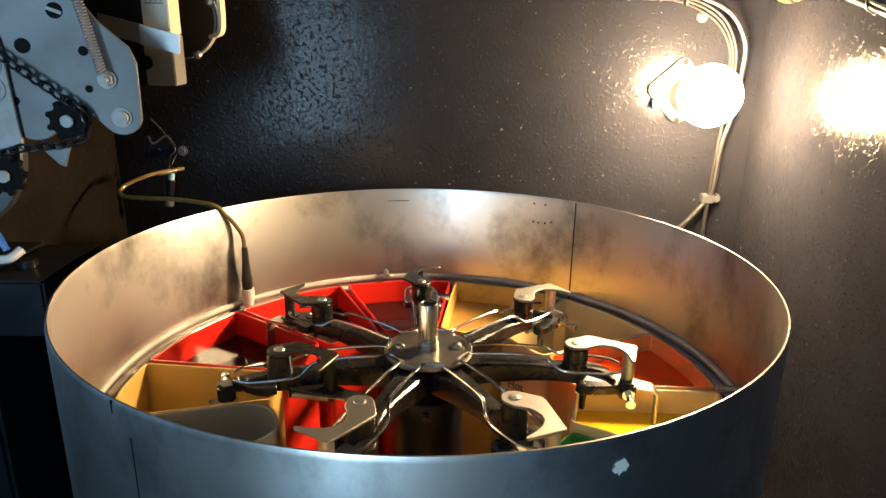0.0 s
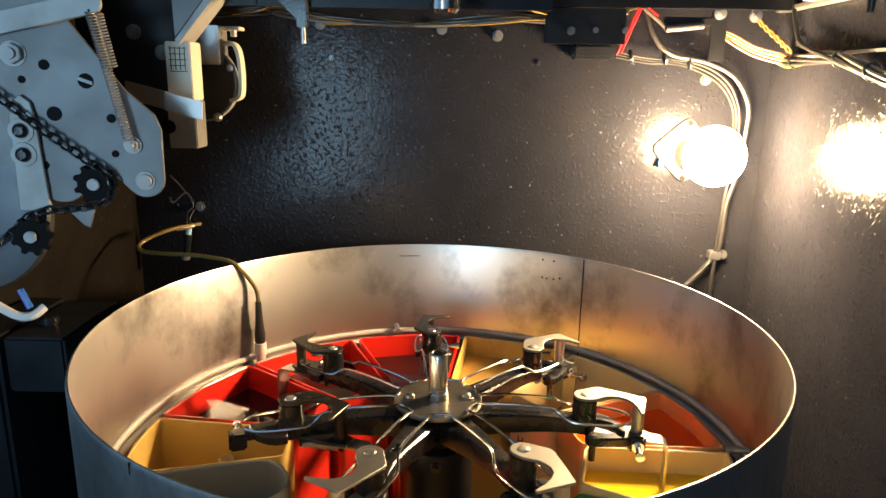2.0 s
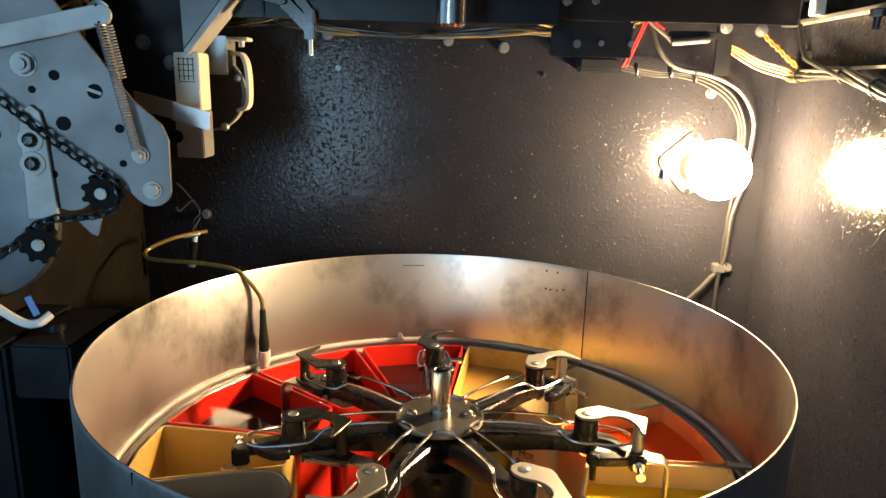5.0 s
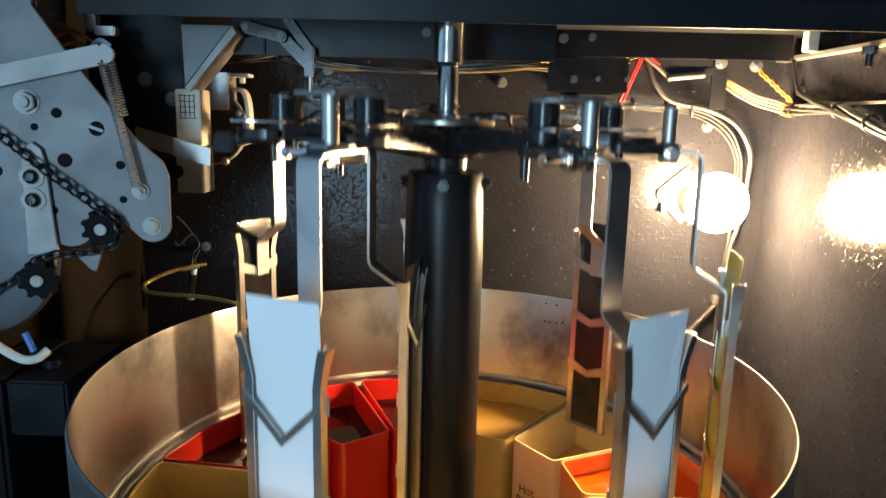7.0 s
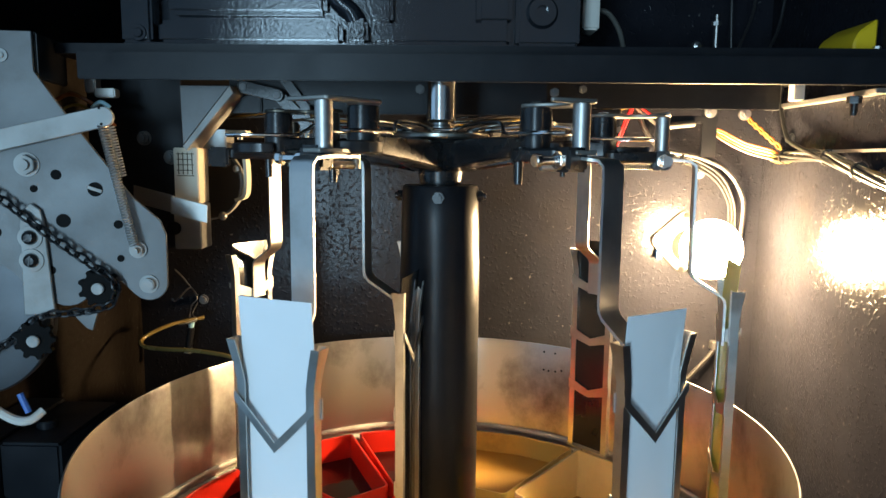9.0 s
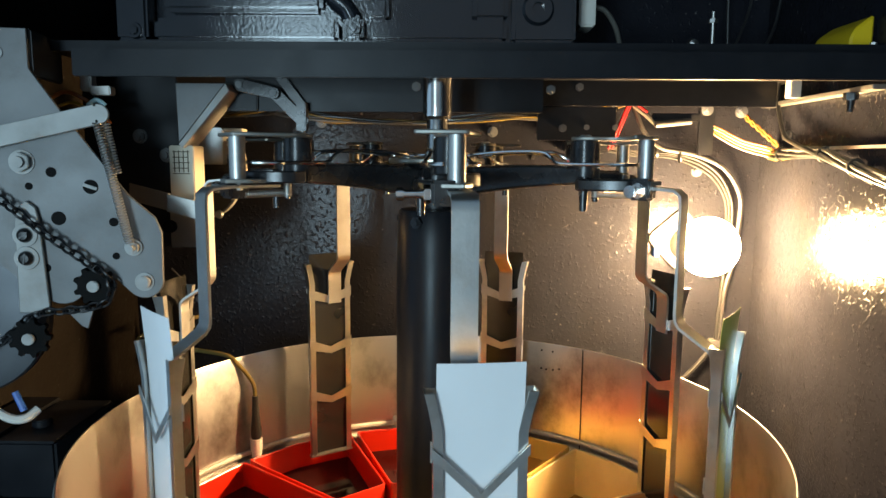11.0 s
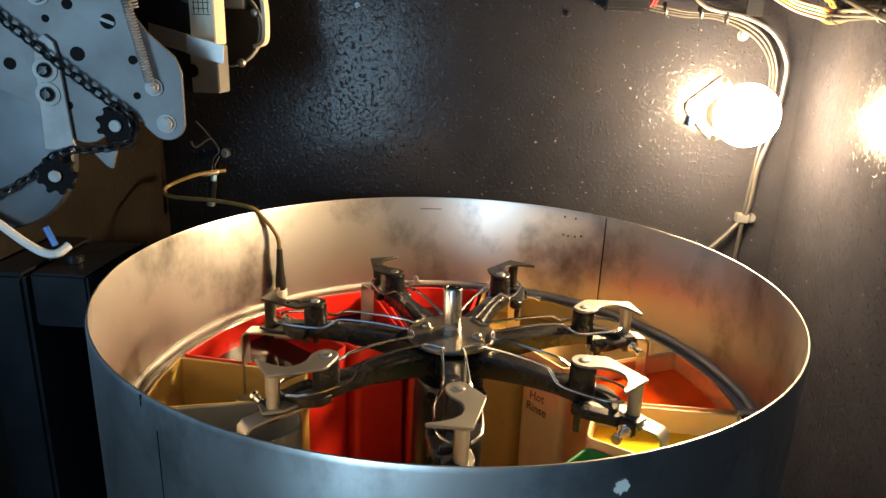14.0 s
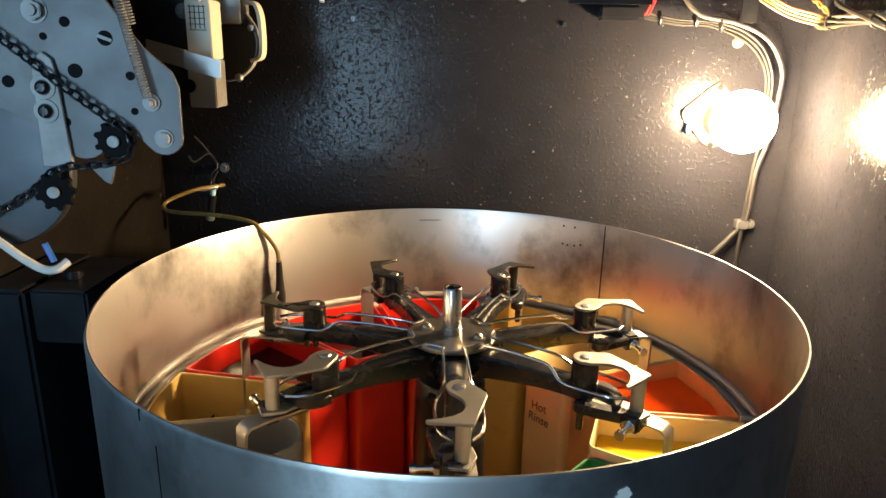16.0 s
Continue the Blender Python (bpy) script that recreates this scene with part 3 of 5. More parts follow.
# ---- strip hangers ----
LOW = pose(0.0027, 0.0045, 0.0037, 0, 0, 2.4)   # the channel under the bracket


def make_hanger(kind, label, claw=None, out_by=0.0):
    """Pivoting hanger with its paper strip. Origin: the pivot's top; local x outwards, y sideways."""
    h = thing("strip_hanger", pose(0, 0, 0), label, "strip hanger", "hangers on the spider")
    # hook plate: a claw from the pivot to the post
    bm = B()
    out = arc(0, 0, 0.0090, 128, 300, 12) + [(0.0082, -0.0064), (0.0116, -0.0030), (0.0155, 0.0003), (0.0205, 0.0021), (0.0255, 0.0023), (0.0308, 0.0003), (0.0350, -0.0045), (0.0380, -0.0110), (0.0402, -0.0208)]
    out += [(0.0420, -0.0212), (0.0428, -0.0200), (0.0455, 0.0048), (0.0446, 0.0068), (0.0300, 0.0112), (0.0105, 0.0168), (0.0075, 0.0164)]
    slab(bm, out, 0.0, 0.0022, bev=0.0005)
    plate = part("claw", bm, claw or PLATE_STEEL, h, "flat blackened claw plate" if claw else "flat steel claw plate")
    bm = B(); screw(bm, 0.0042, 0.0012, Matrix.Translation((0, 0, 0.0022)))
    part("pivot_screw", bm, STEEL, plate)
    bm = B(); cyl(bm, 0.0047, -0.0265, 0.0, Matrix.Translation((0.0398, 0.0005, 0)), seg=20, bev=0.0004)
    part("post", bm, claw or STEEL, h)
    bm = B(); slab(bm, [(0.004, -0.006), (0.010, -0.0075), (0.030, -0.009), (0.047, -0.008), (0.049, 0.004), (0.036, 0.0095), (0.013, 0.005), (0.006, 0.0055)], -0.0270, -0.0245, bev=0.0005)
    cyl(bm, 0.0024, -0.0355, -0.0268, Matrix.Translation((0.008, 0, 0)), seg=12)
    cyl(bm, 0.0034, -0.0310, -0.0268, Matrix.Translation((0.0398, 0.0005, 0)), seg=6)
    cyl(bm, 0.0018, -0.0345, -0.0310, Matrix.Translation((0.0398, 0.0005, 0)), seg=12)
    part("lower_plate", bm, claw or PLATE_STEEL, h)
    bm = B(); coil(bm, (0.037, 0.001, -0.0335), (0.009, -0.001, -0.0335), 0.0018, 0.0005, 20)
    part("return_spring", bm, STEEL, h)
    # bracket bent from flat bar
    bm = B()
    ribbon(bm, [(0.014, -0.004, -0.0325), (0.044, -0.004, -0.0325), (0.0560, -0.004, -0.0335), (0.0595, -0.004, -0.0365), (0.0600, -0.004, -0.0415), (0.0600, -0.004, -0.107), (0.0605, -0.004, -0.111), (0.0630, -0.004, -0.1145), (0.0805, -0.004, -0.1255), (0.0830, -0.004, -0.1285), (0.0835, -0.004, -0.132), (0.0835, -0.004, -0.160)], 0.0135, 0.0017, (0, 1, 0))
    part("bracket", bm, STEEL, h, "bent flat steel bracket", smooth=50, at=LOW)
    # channel rails with flared mouths
    zt, zb = -0.119, -0.318
    for s in (-1, 1):
        bm = B()
        y = s * 0.0217
        path = [(zt, 0.0042), (zt - 0.010, 0.0018), (zt - 0.020, 0.0), (zb, 0.0)]
        rows = []
        for z, fl in path:
            yy = y + s * fl
            rows.append([bm.verts.new(q) for q in ((0.0855 - fl * 0.3, yy - s * 0.0055, z), (0.0855 - fl * 0.3, yy, z), (0.0910 + fl * 0.4, yy, z), (0.0910 + fl * 0.4, yy - s * 0.0045, z), (0.0903 + fl * 0.4, yy - s * 0.0045, z), (0.0903 + fl * 0.4, yy - s * 0.0007, z), (0.0862 - fl * 0.3, yy - s * 0.0007, z), (0.0862 - fl * 0.3, yy - s * 0.0055, z))])
        for a, b in zip(rows, rows[1:]):
            for k in range(8):
                bm.faces.new((a[k], a[(k + 1) % 8], b[(k + 1) % 8], b[k]))
        bm.faces.new(rows[0]); bm.faces.new(rows[-1])
        part("rail", bm, RAIL_STEEL, h, "flared steel side rail", smooth=30, at=LOW)
    # V-shaped tie bands in front and behind
    for z in (-0.148, -0.200, -0.252):
        for x, d in ((0.0917, 1), (0.0847, -1)):
            if d == 1 and z < -0.16:
                continue
            bm = B()
            v = 0.0215 if d == 1 else 0.008
            slab(bm, [(-0.0225, 0.004), (0, -v + 0.003), (0.0225, 0.004), (0.0225, -0.0008 if d == 1 else -0.006), (0, -v - (0.002 if d == 1 else 0.004)), (-0.0225, -0.0008 if d == 1 else -0.006)], 0, 0.0007, Matrix.Translation((x, 0, z)) @ pose(0, 0, 0, 90, 0, 90))
            part("tie_band", bm, RAIL_STEEL, h, at=LOW)
    bm = B(); box(bm, 0.0845, 0.0920, -0.0225, 0.0225, zb - 0.001, zb + 0.0005)
    part("foot_plate", bm, STEEL, h, at=LOW)
    # the strip, a little bowed
    top = {"white": -0.1030, "green": -0.1030, "dark": -0.110}[kind] + out_by
    bm = B()
    rows = []
    for i in range(9):
        z = top + (zb + 0.002 - top) * i / 8
        bend = 0.0028 * max(0, 1 - i / 2.0) ** 2
        rows.append([(bm.verts.new((0.0877 + bend - 0.0008 * (j - 2) ** 2 / 4, -0.0203 + 0.0406 * j / 4, z)), bm.verts.new((0.0880 + bend - 0.0008 * (j - 2) ** 2 / 4, -0.0203 + 0.0406 * j / 4, z))) for j in range(5)])
    for a, b in zip(rows, rows[1:]):
        for j in range(4):
            for q in (0, 1):
                bm.faces.new((a[j][q], a[j + 1][q], b[j + 1][q], b[j][q]))
        for j in (0, 4):
            bm.faces.new((a[j][0], a[j][1], b[j][1], b[j][0]))
    for r in (rows[0], rows[-1]):
        for j in range(4):
            bm.faces.new((r[j][0], r[j + 1][0], r[j + 1][1], r[j][1]))
    part("photo_strip", bm, {"white": PAPER, "green": FILM_GREEN, "dark": FILM_DARK}[kind], h, {"white": "blank white photo paper strip", "green": "yellow-green photo strip", "dark": "wet dark photo strip"}[kind], at=LOW)
    return h


HANGER_KINDS = ["dark", "dark", "dark", "white", "white", "green", "dark"]
HANGERS = []
for k, kind in enumerate(HANGER_KINDS):
    lab = {"white": "steel strip hanger holding a blank white paper strip", "dark": "steel strip hanger holding a wet dark strip", "green": "steel strip hanger holding a yellow-green strip"}[kind]
    HANGERS.append(make_hanger(kind, lab, DARK_STEEL if k < 3 else None, 0.005 if k == 3 else -0.003 if k == 4 else 0.0))


# ---- socket and ceiling frame ----
bm = B(); lathe(bm, [(0.0001, 0.0), (0.0085, 0.0), (0.0095, 0.001), (0.0105, 0.002), (0.0105, 0.040), (0.0001, 0.040)], 32, Matrix.Translation((AX, AY, H + 0.2245)))
tagged(part("guide_socket", bm, CHROME), "polished steel guide socket hanging from the machine frame", "guide bush")

fr = thing("machine_frame", pose(0, 0, 0), "black steel angle frame that carries the machine above the drum", "frame")
bm = B(); box(bm, -0.248, WALL_X - 0.004, -0.020, -0.016, H + 0.2515, H + 0.2700, bev=0.0008); box(bm, -0.248, WALL_X - 0.004, -0.0159, 0.020, H + 0.2660, H + 0.2700)
part("front_angle", bm, BLACK_PAINT, fr, "blue-black angle iron")
bm = B(); box(bm, -0.178, 0.092, 0.090, 0.094, H + 0.236, H + 0.274, bev=0.0006); box(bm, -0.178, 0.092, 0.064, 0.090, H + 0.2705, H + 0.274)
part("middle_plate", bm, BLACK_PAINT, fr)
bm = B(); box(bm, 0.10, 0.335, 0.19, 0.194, H + 0.250, H + 0.276, bev=0.0006); box(bm, 0.10, 0.178, 0.190, 0.194, H + 0.216, H + 0.249, bev=0.0006)
part("rear_plate", bm, BLACK_PAINT, fr)
bm = B(); box(bm, -0.29, WALL_X - 0.004, 0.0205, WALL_Y - 0.002, H + 0.2745, H + 0.282)
part("deck_plate", bm, BLACK_PAINT, fr)
for x, y, z in ((-0.0155, 0.090, 0.257), (0.1405, 0.19, 0.268), (0.098, 0.09, 0.255), (0.125, 0.19, 0.228)):
    bm = B(); hexnut(bm, 0.0042, 0.003, facing(x, y, z)); part("bolt", bm, FEED_STEEL, fr)


def make_casting():
    c = thing("gearbox_casting", pose(0, 0, 0), "glossy black cast iron gearbox base with raised ribs", "gearbox")
    bm = B(); box(bm, -0.245, 0.111, 0.060, 0.20, H + 0.2832, H + 0.44, bev=0.002)
    part("casting_body", bm, CAST_PAINT, c)
    bm = B(); box(bm, -0.2445, 0.060, 0.0415, 0.0602, H + 0.2828, H + 0.2866, bev=0.0010)
    part("foot_flange", bm, CAST_PAINT, c, "thick speckled foot flange")
    for name, x0, x1, y0, z0, z1, bev in (("rib", -0.2455, -0.2215, 0.0420, 0.2868, 0.43, 0.0022), ("panel", -0.2195, -0.0745, 0.0470, 0.2868, 0.3045, 0.0035),
                                         ("panel", -0.2120, -0.0870, 0.0500, 0.3095, 0.43, 0.0040), ("boss", -0.0700, -0.0545, 0.0430, 0.2868, 0.306, 0.0030),
                                         ("panel", -0.0520, 0.0570, 0.0480, 0.2868, 0.3035, 0.0035), ("rib", -0.0520, -0.0350, 0.0480, 0.3032, 0.43, 0.0030),
                                         ("rib", 0.0300, 0.0580, 0.0480, 0.3032, 0.43, 0.0040), ("panel", 0.0610, 0.1110, 0.0500, 0.2868, 0.43, 0.0030)):
        bm = B(); box(bm, x0, x1, y0, 0.0605, H + z0, H + z1, bev=bev)
        part(name, bm, CAST_PAINT, c)
    bm = B(); tube(bm, [(-0.0640, 0.052, H + 0.3040), (-0.0680, 0.052, H + 0.3120), (-0.0790, 0.052, H + 0.3220), (-0.0840, 0.052, H + 0.340), (-0.0840, 0.052, H + 0.40)], 0.0075, 12, 5)
    part("web", bm, CAST_PAINT, c, "curved cast web")
    for x, z in ((-0.2315, 0.2935), (-0.0622, 0.2962)):
        m = facing(x, 0.0430 if x > -0.1 else 0.0420, z)
        bm = B(); lathe(bm, [(0.0038, 0.0012), (0.0058, 0.0012), (0.0062, 0.0)], 20, m); cyl(bm, 0.0036, 0, 0.0028, m, seg=6, bev=0.0004); part("bolt", bm, CAST_PAINT, c)
    bm = B(); lathe(bm, [(0.0050, 0.0), (0.0050, 0.004), (0.0105, 0.004), (0.0125, 0.0)], 28, facing(0.081, 0.0500, 0.312)); part("ring_boss", bm, CAST_PAINT, c)
    return c


make_casting()


# ---- bulb on its bracket ----
def make_lamp():
    l = thing("bulb_lamp", pose(0, 0, 0), "bright round bulb on a white ceramic holder screwed to the wall", "lamp")
    m = facing(0.2700, WALL_Y, 0.1045, 0)
    out = rounded([(0.0045, 0.0435), (-0.0375, 0.0060), (0.0010, -0.0340), (0.0375, -0.0040)], 0.012)
    bm = B(); slab(bm, out, 0.0, 0.0045, m, bev=0.0010)
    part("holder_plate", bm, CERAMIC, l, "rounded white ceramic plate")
    for sx, sz in ((0.0040, 0.0345), (0.0010, -0.0265)):
        bm = B(); cyl(bm, 0.0034, 0.0042, 0.0049, m @ Matrix.Translation((sx, sz, 0)), seg=16)
        part("screw_hole", bm, HOLE_BLACK, l)
    bm = B(); screw(bm, 0.0042, 0.0022, m @ Matrix.Translation((-0.0240, 0.0060, 0.0045)), "slot"); box(bm, -0.030, -0.019, 0.0005, 0.0125, 0.0043, 0.0052, m)
    part("terminal_screw", bm, STEEL, l, "brass-coloured terminal screw")
    axis = Vector((0.0065, -0.069, 0.0045)).to_track_quat("Z", "Y").to_matrix().to_4x4()
    bm = B(); lathe(bm, [(0.0001, -0.004), (0.0185, -0.004), (0.0175, 0.026), (0.0150, 0.030), (0.0001, 0.030)], 28, Matrix.Translation((0.2780, WALL_Y - 0.004, H + 0.1045)) @ axis)
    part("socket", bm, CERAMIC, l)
    bm = B()
    mb = Matrix.Translation((0.2785, 0.196, H + 0.1095))
    bmesh.ops.create_uvsphere(bm, u_segments=40, v_segments=24, radius=0.0305, matrix=mb)
    part("bulb", bm, BULB_GLASS, l, "glowing warm white bulb")
    bm = B(); lathe(bm, [(0.0001, 0.024), (0.0135, 0.024), (0.0150, 0.034), (0.0200, 0.047), (0.0001, 0.050)], 24, Matrix.Translation((0.2780, WALL_Y - 0.004, H + 0.1045)) @ axis)
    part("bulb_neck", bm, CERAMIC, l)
    bm = B(); box(bm, 0.2420, 0.2470, WALL_Y - 0.010, WALL_Y - 0.001, H + 0.0900, H + 0.1000, bev=0.0008)
    part("wire_end", bm, BLUE_PL, l, "blue insulated wire end")
    return l


make_lamp()


# ---- feed machine at the side ----
def make_feeder():
    f = thing("paper_feeder", pose(-0.23, -0.004, H, 0, 0, 10), "grey steel side plate machine with chain drive and springs", "paper feeder")
    W = pose(0, 0, 0, 90, 0, 0)   # local: x along the plate, y up, z towards the viewer

    def loc(x, z):                # from booth x, z to the plate's own x, y
        return ((x + 0.23) / cos(radians(10)), z)
    plate = [(-0.335, 0.284), (-0.281, 0.284), (-0.281, 0.257), (-0.261, 0.226), (-0.221, 0.169), (-0.203, 0.152), (-0.199, 0.141)]
    plate = [loc(*p) for p in plate]
    cx, cy = loc(-0.2125, 0.1055)
    plate += arc(cx, cy, 0.0135, 10, -140, 8)
    plate += [loc(-0.232, 0.107), loc(-0.246, 0.1065)]
    cx, cy = loc(-0.268, 0.106)
    plate += arc(cx, cy, 0.017, -20, -120, 6) + [loc(-0.30, 0.098), loc(-0.335, 0.11)]
    bm = B(); slab(bm, plate, 0.0, 0.003, W, bev=0.0005)
    body = part("side_plate", bm, FEED_STEEL, f, "grey brushed steel side plate")
    bm = B(); box(bm, -0.105, -0.052, 0.0005, 0.055, 0.2745, 0.284, bev=0.001); box(bm, -0.054, -0.050, 0.0, 0.055, 0.252, 0.284, bev=0.001)
    part("top_flange", bm, BLACK_PAINT, f)

    def hole(x, z, r, m_=HOLE_BLACK, name="hole"):
        bm = B(); cyl(bm, r, 0.0025, 0.0033, W @ Matrix.Translation((*loc(x, z), 0)), seg=20); part(name, bm, m_, f)
    for x, z, r in ((-0.271, 0.185, 0.0036), (-0.286, 0.175, 0.0026), (-0.268, 0.152, 0.0050), (-0.2315, 0.149, 0.0032), (-0.231, 0.124, 0.0026), (-0.278, 0.116, 0.003), (-0.313, 0.144, 0.0042), (-0.2457, 0.1746, 0.0052)):
        hole(x, z, r)
    bm = B(); m = W @ Matrix.Translation((*loc(-0.2457, 0.1746), 0.0034)) @ pose(0, 0, 0, 0, 0, -20); box(bm, -0.0048, 0.0048, -0.0011, 0.0011, 0, 0.0012, m); part("slot_bar", bm, FEED_LIGHT, f)
    bm = B(); m = W @ Matrix.Translation((*loc(-0.301, 0.267), 0.003)); cyl(bm, 0.0046, 0, 0.001, m, seg=18); cyl(bm, 0.0022, 0.001, 0.0022, m, seg=12); part("screw", bm, FEED_LIGHT, f)
    bm = B(); m = W @ Matrix.Translation((*loc(-0.2894, 0.192), 0.003)); cyl(bm, 0.0085, 0, 0.001, m, seg=24); hexnut(bm, 0.0072, 0.005, m @ Matrix.Translation((0, 0, 0.001))); part("hex_nut", bm, FEED_LIGHT, f)
    bm = B(); m = W @ Matrix.Translation((*loc(-0.2125, 0.1045), 0.003)); cyl(bm, 0.0068, 0, 0.0012, m, seg=20); cyl(bm, 0.0047, 0.001, 0.0055, m, seg=20, bev=0.0008); part("pin", bm, FEED_LIGHT, f)
    # lever across the top
    bm = B()
    x1, z1 = loc(-0.2365, 0.226)
    slab(bm, [loc(-0.335, 0.2085), loc(-0.335, 0.1935)] + [(x1 + 0.0072 * cos(radians(a)), z1 + 0.0072 * sin(radians(a))) for a in range(-75, 110, 20)], 0.005, 0.0085, W, bev=0.0005)
    part("lever", bm, FEED_LIGHT, f, "flat steel lever")
    for x, z in ((-0.2385, 0.232), (-0.2375, 0.221)):
        bm = B(); cyl(bm, 0.0009, 0.0084, 0.0089, W @ Matrix.Translation((*loc(x, z), 0)), seg=8); part("hole", bm, HOLE_BLACK, f)
    # long tension spring with its stud
    a, b = loc(-0.2365, 0.220), loc(-0.2194, 0.1345)
    bm = B(); coil(bm, (a[0], -0.0105, a[1]), (b[0], -0.0105, b[1]), 0.0030, 0.00062, 44)
    part("tension_spring", bm, STEEL, f, "long bright coil spring")
    a2, b2 = (a[0] + 0.004, a[1]), (a[0] + 0.0105, a[1] - 0.036)
    bm = B(); coil(bm, (a2[0], -0.006, a2[1]), (b2[0], -0.006, b2[1]), 0.0026, 0.0006, 18); part("short_spring", bm, FEED_LIGHT, f)
    bm = B(); m = W @ Matrix.Translation((*loc(-0.2187, 0.1304), 0.003)); cyl(bm, 0.0062, 0, 0.002, m, seg=20); hexnut(bm, 0.0046, 0.004, m @ Matrix.Translation((0, 0, 0.002))); cyl(bm, 0.0022, 0.006, 0.0105, m, seg=12); part("spring_stud", bm, FEED_LIGHT, f)
    # slotted strap
    p = [loc(-0.2965, 0.084), loc(-0.2955, 0.150), loc(-0.2935, 0.160), loc(-0.2875, 0.165), loc(-0.2815, 0.160), loc(-0.2795, 0.150), loc(-0.276, 0.084)][::-1]
    bm = B(); slab(bm, p, 0.004, 0.007, W, bev=0.0006); part("strap", bm, FEED_LIGHT, f, "pale zinc-plated strap")
    for z in (0.1405, 0.124):
        bm = B(); m = W @ Matrix.Translation((*loc(-0.2890, z), 0.007)); lathe(bm, [(0.0001, 0.0025), (0.0045, 0.0025), (0.0055, 0.001), (0.0082, 0.001), (0.0085, 0)], 24, m); ring = part("washer", bm, FEED_LIGHT, f)
        bm = B(); screw(bm, 0.0052, 0.004, m @ pose(0, 0, 0.001, 0, 0, 40 if z > 0.13 else 80), "slot"); part("screw", bm, CHAIN_BLACK, ring)
    # large grey wheel at the back of the drive
    bm = B(); lathe(bm, [(0.0001, 0.0036), (0.044, 0.0036), (0.056, 0.002), (0.0575, 0.000), (0.0575, -0.008), (0.0001, -0.008)], 64, W @ Matrix.Translation((*loc(-0.3365, 0.080), 0)))
    part("wheel", bm, WHEEL_STEEL, f, "blue-grey steel wheel")

    def sprocket(x, z, r, teeth, zo):
        bm = B()
        out = []
        for k in range(teeth):
            a = 360 * k / teeth
            for da, rr in ((-0.30, 0.80), (-0.14, 1.0), (0.14, 1.0), (0.30, 0.80)):
                t = radians(a + da * 360 / teeth)
                out.append((rr * r * cos(t), rr * r * sin(t)))
        m = W @ Matrix.Translation((*loc(x, z), zo))
        slab(bm, out, 0, 0.005, m, bev=0.0004)
        wheel = part("sprocket", bm, HOLE_BLACK, f, "oily black sprocket")
        bm = B(); cyl(bm, 0.0042, 0.005, 0.0085, m, seg=16, bev=0.0006); part("axle", bm, FEED_LIGHT, wheel)
    sprocket(-0.2455, 0.103, 0.0145, 9, 0.004)
    sprocket(-0.288, 0.067, 0.0145, 9, 0.010)
    sprocket(-0.330, 0.180, 0.0145, 9, 0.010)
    # ladder chain: interlocked bent links
    def chain(pts, n, zo):
        path = smooth_path([(*loc(x, z), 0) for x, z in pts], 24)
        L = [0.0]
        for p, q in zip(path, path[1:]):
            L.append(L[-1] + (q - p).length)
        for k in range(n):
            s = L[-1] * (k + 0.5) / n
            i = max(j for j in range(len(L)) if L[j] <= s)
            i = min(i, len(path) - 2)
            d = (path[i + 1] - path[i]).normalized()
            c = path[i] + d * (s - L[i])
            ang = math.degrees(math.atan2(d.y, d.x))
            m = W @ Matrix.Translation((c.x, c.y, zo)) @ pose(0, 0, 0, 0, 0, ang) @ pose(0, 0, 0, 35 if k % 2 else -35, 0, 0)
            bm = B()
            h = L[-1] / n * 0.60
            w = 0.0027
            tube(bm, [m @ Vector(v) for v in ((-h, -w * 0.6, 0), (0, -w, 0.0008), (h, -w * 0.6, 0), (h * 1.05, 0, 0), (h, w * 0.6, 0), (0, w, 0.0008), (-h, w * 0.6, 0), (-h * 1.05, 0, 0), (-h, -w * 0.6, 0))], 0.00095, 6, 2)
            part("chain_link", bm, CHAIN_BLACK, f)
    chain([(-0.345, 0.190), (-0.322, 0.1815), (-0.2990, 0.1635), (-0.275, 0.1420), (-0.251, 0.1225), (-0.2365, 0.1105), (-0.2330, 0.1000), (-0.239, 0.0905), (-0.256, 0.0865), (-0.285, 0.0830), (-0.302, 0.0690), (-0.322, 0.0560), (-0.345, 0.044)], 36, 0.0105)
    bm = B(); slab(bm, [loc(-0.268, 0.085), loc(-0.248, 0.086), loc(-0.253, 0.070), loc(-0.257, 0.072)], 0.0, 0.003, W, bev=0.0004); part("guard_tip", bm, FEED_STEEL, f)
    return f


make_feeder()


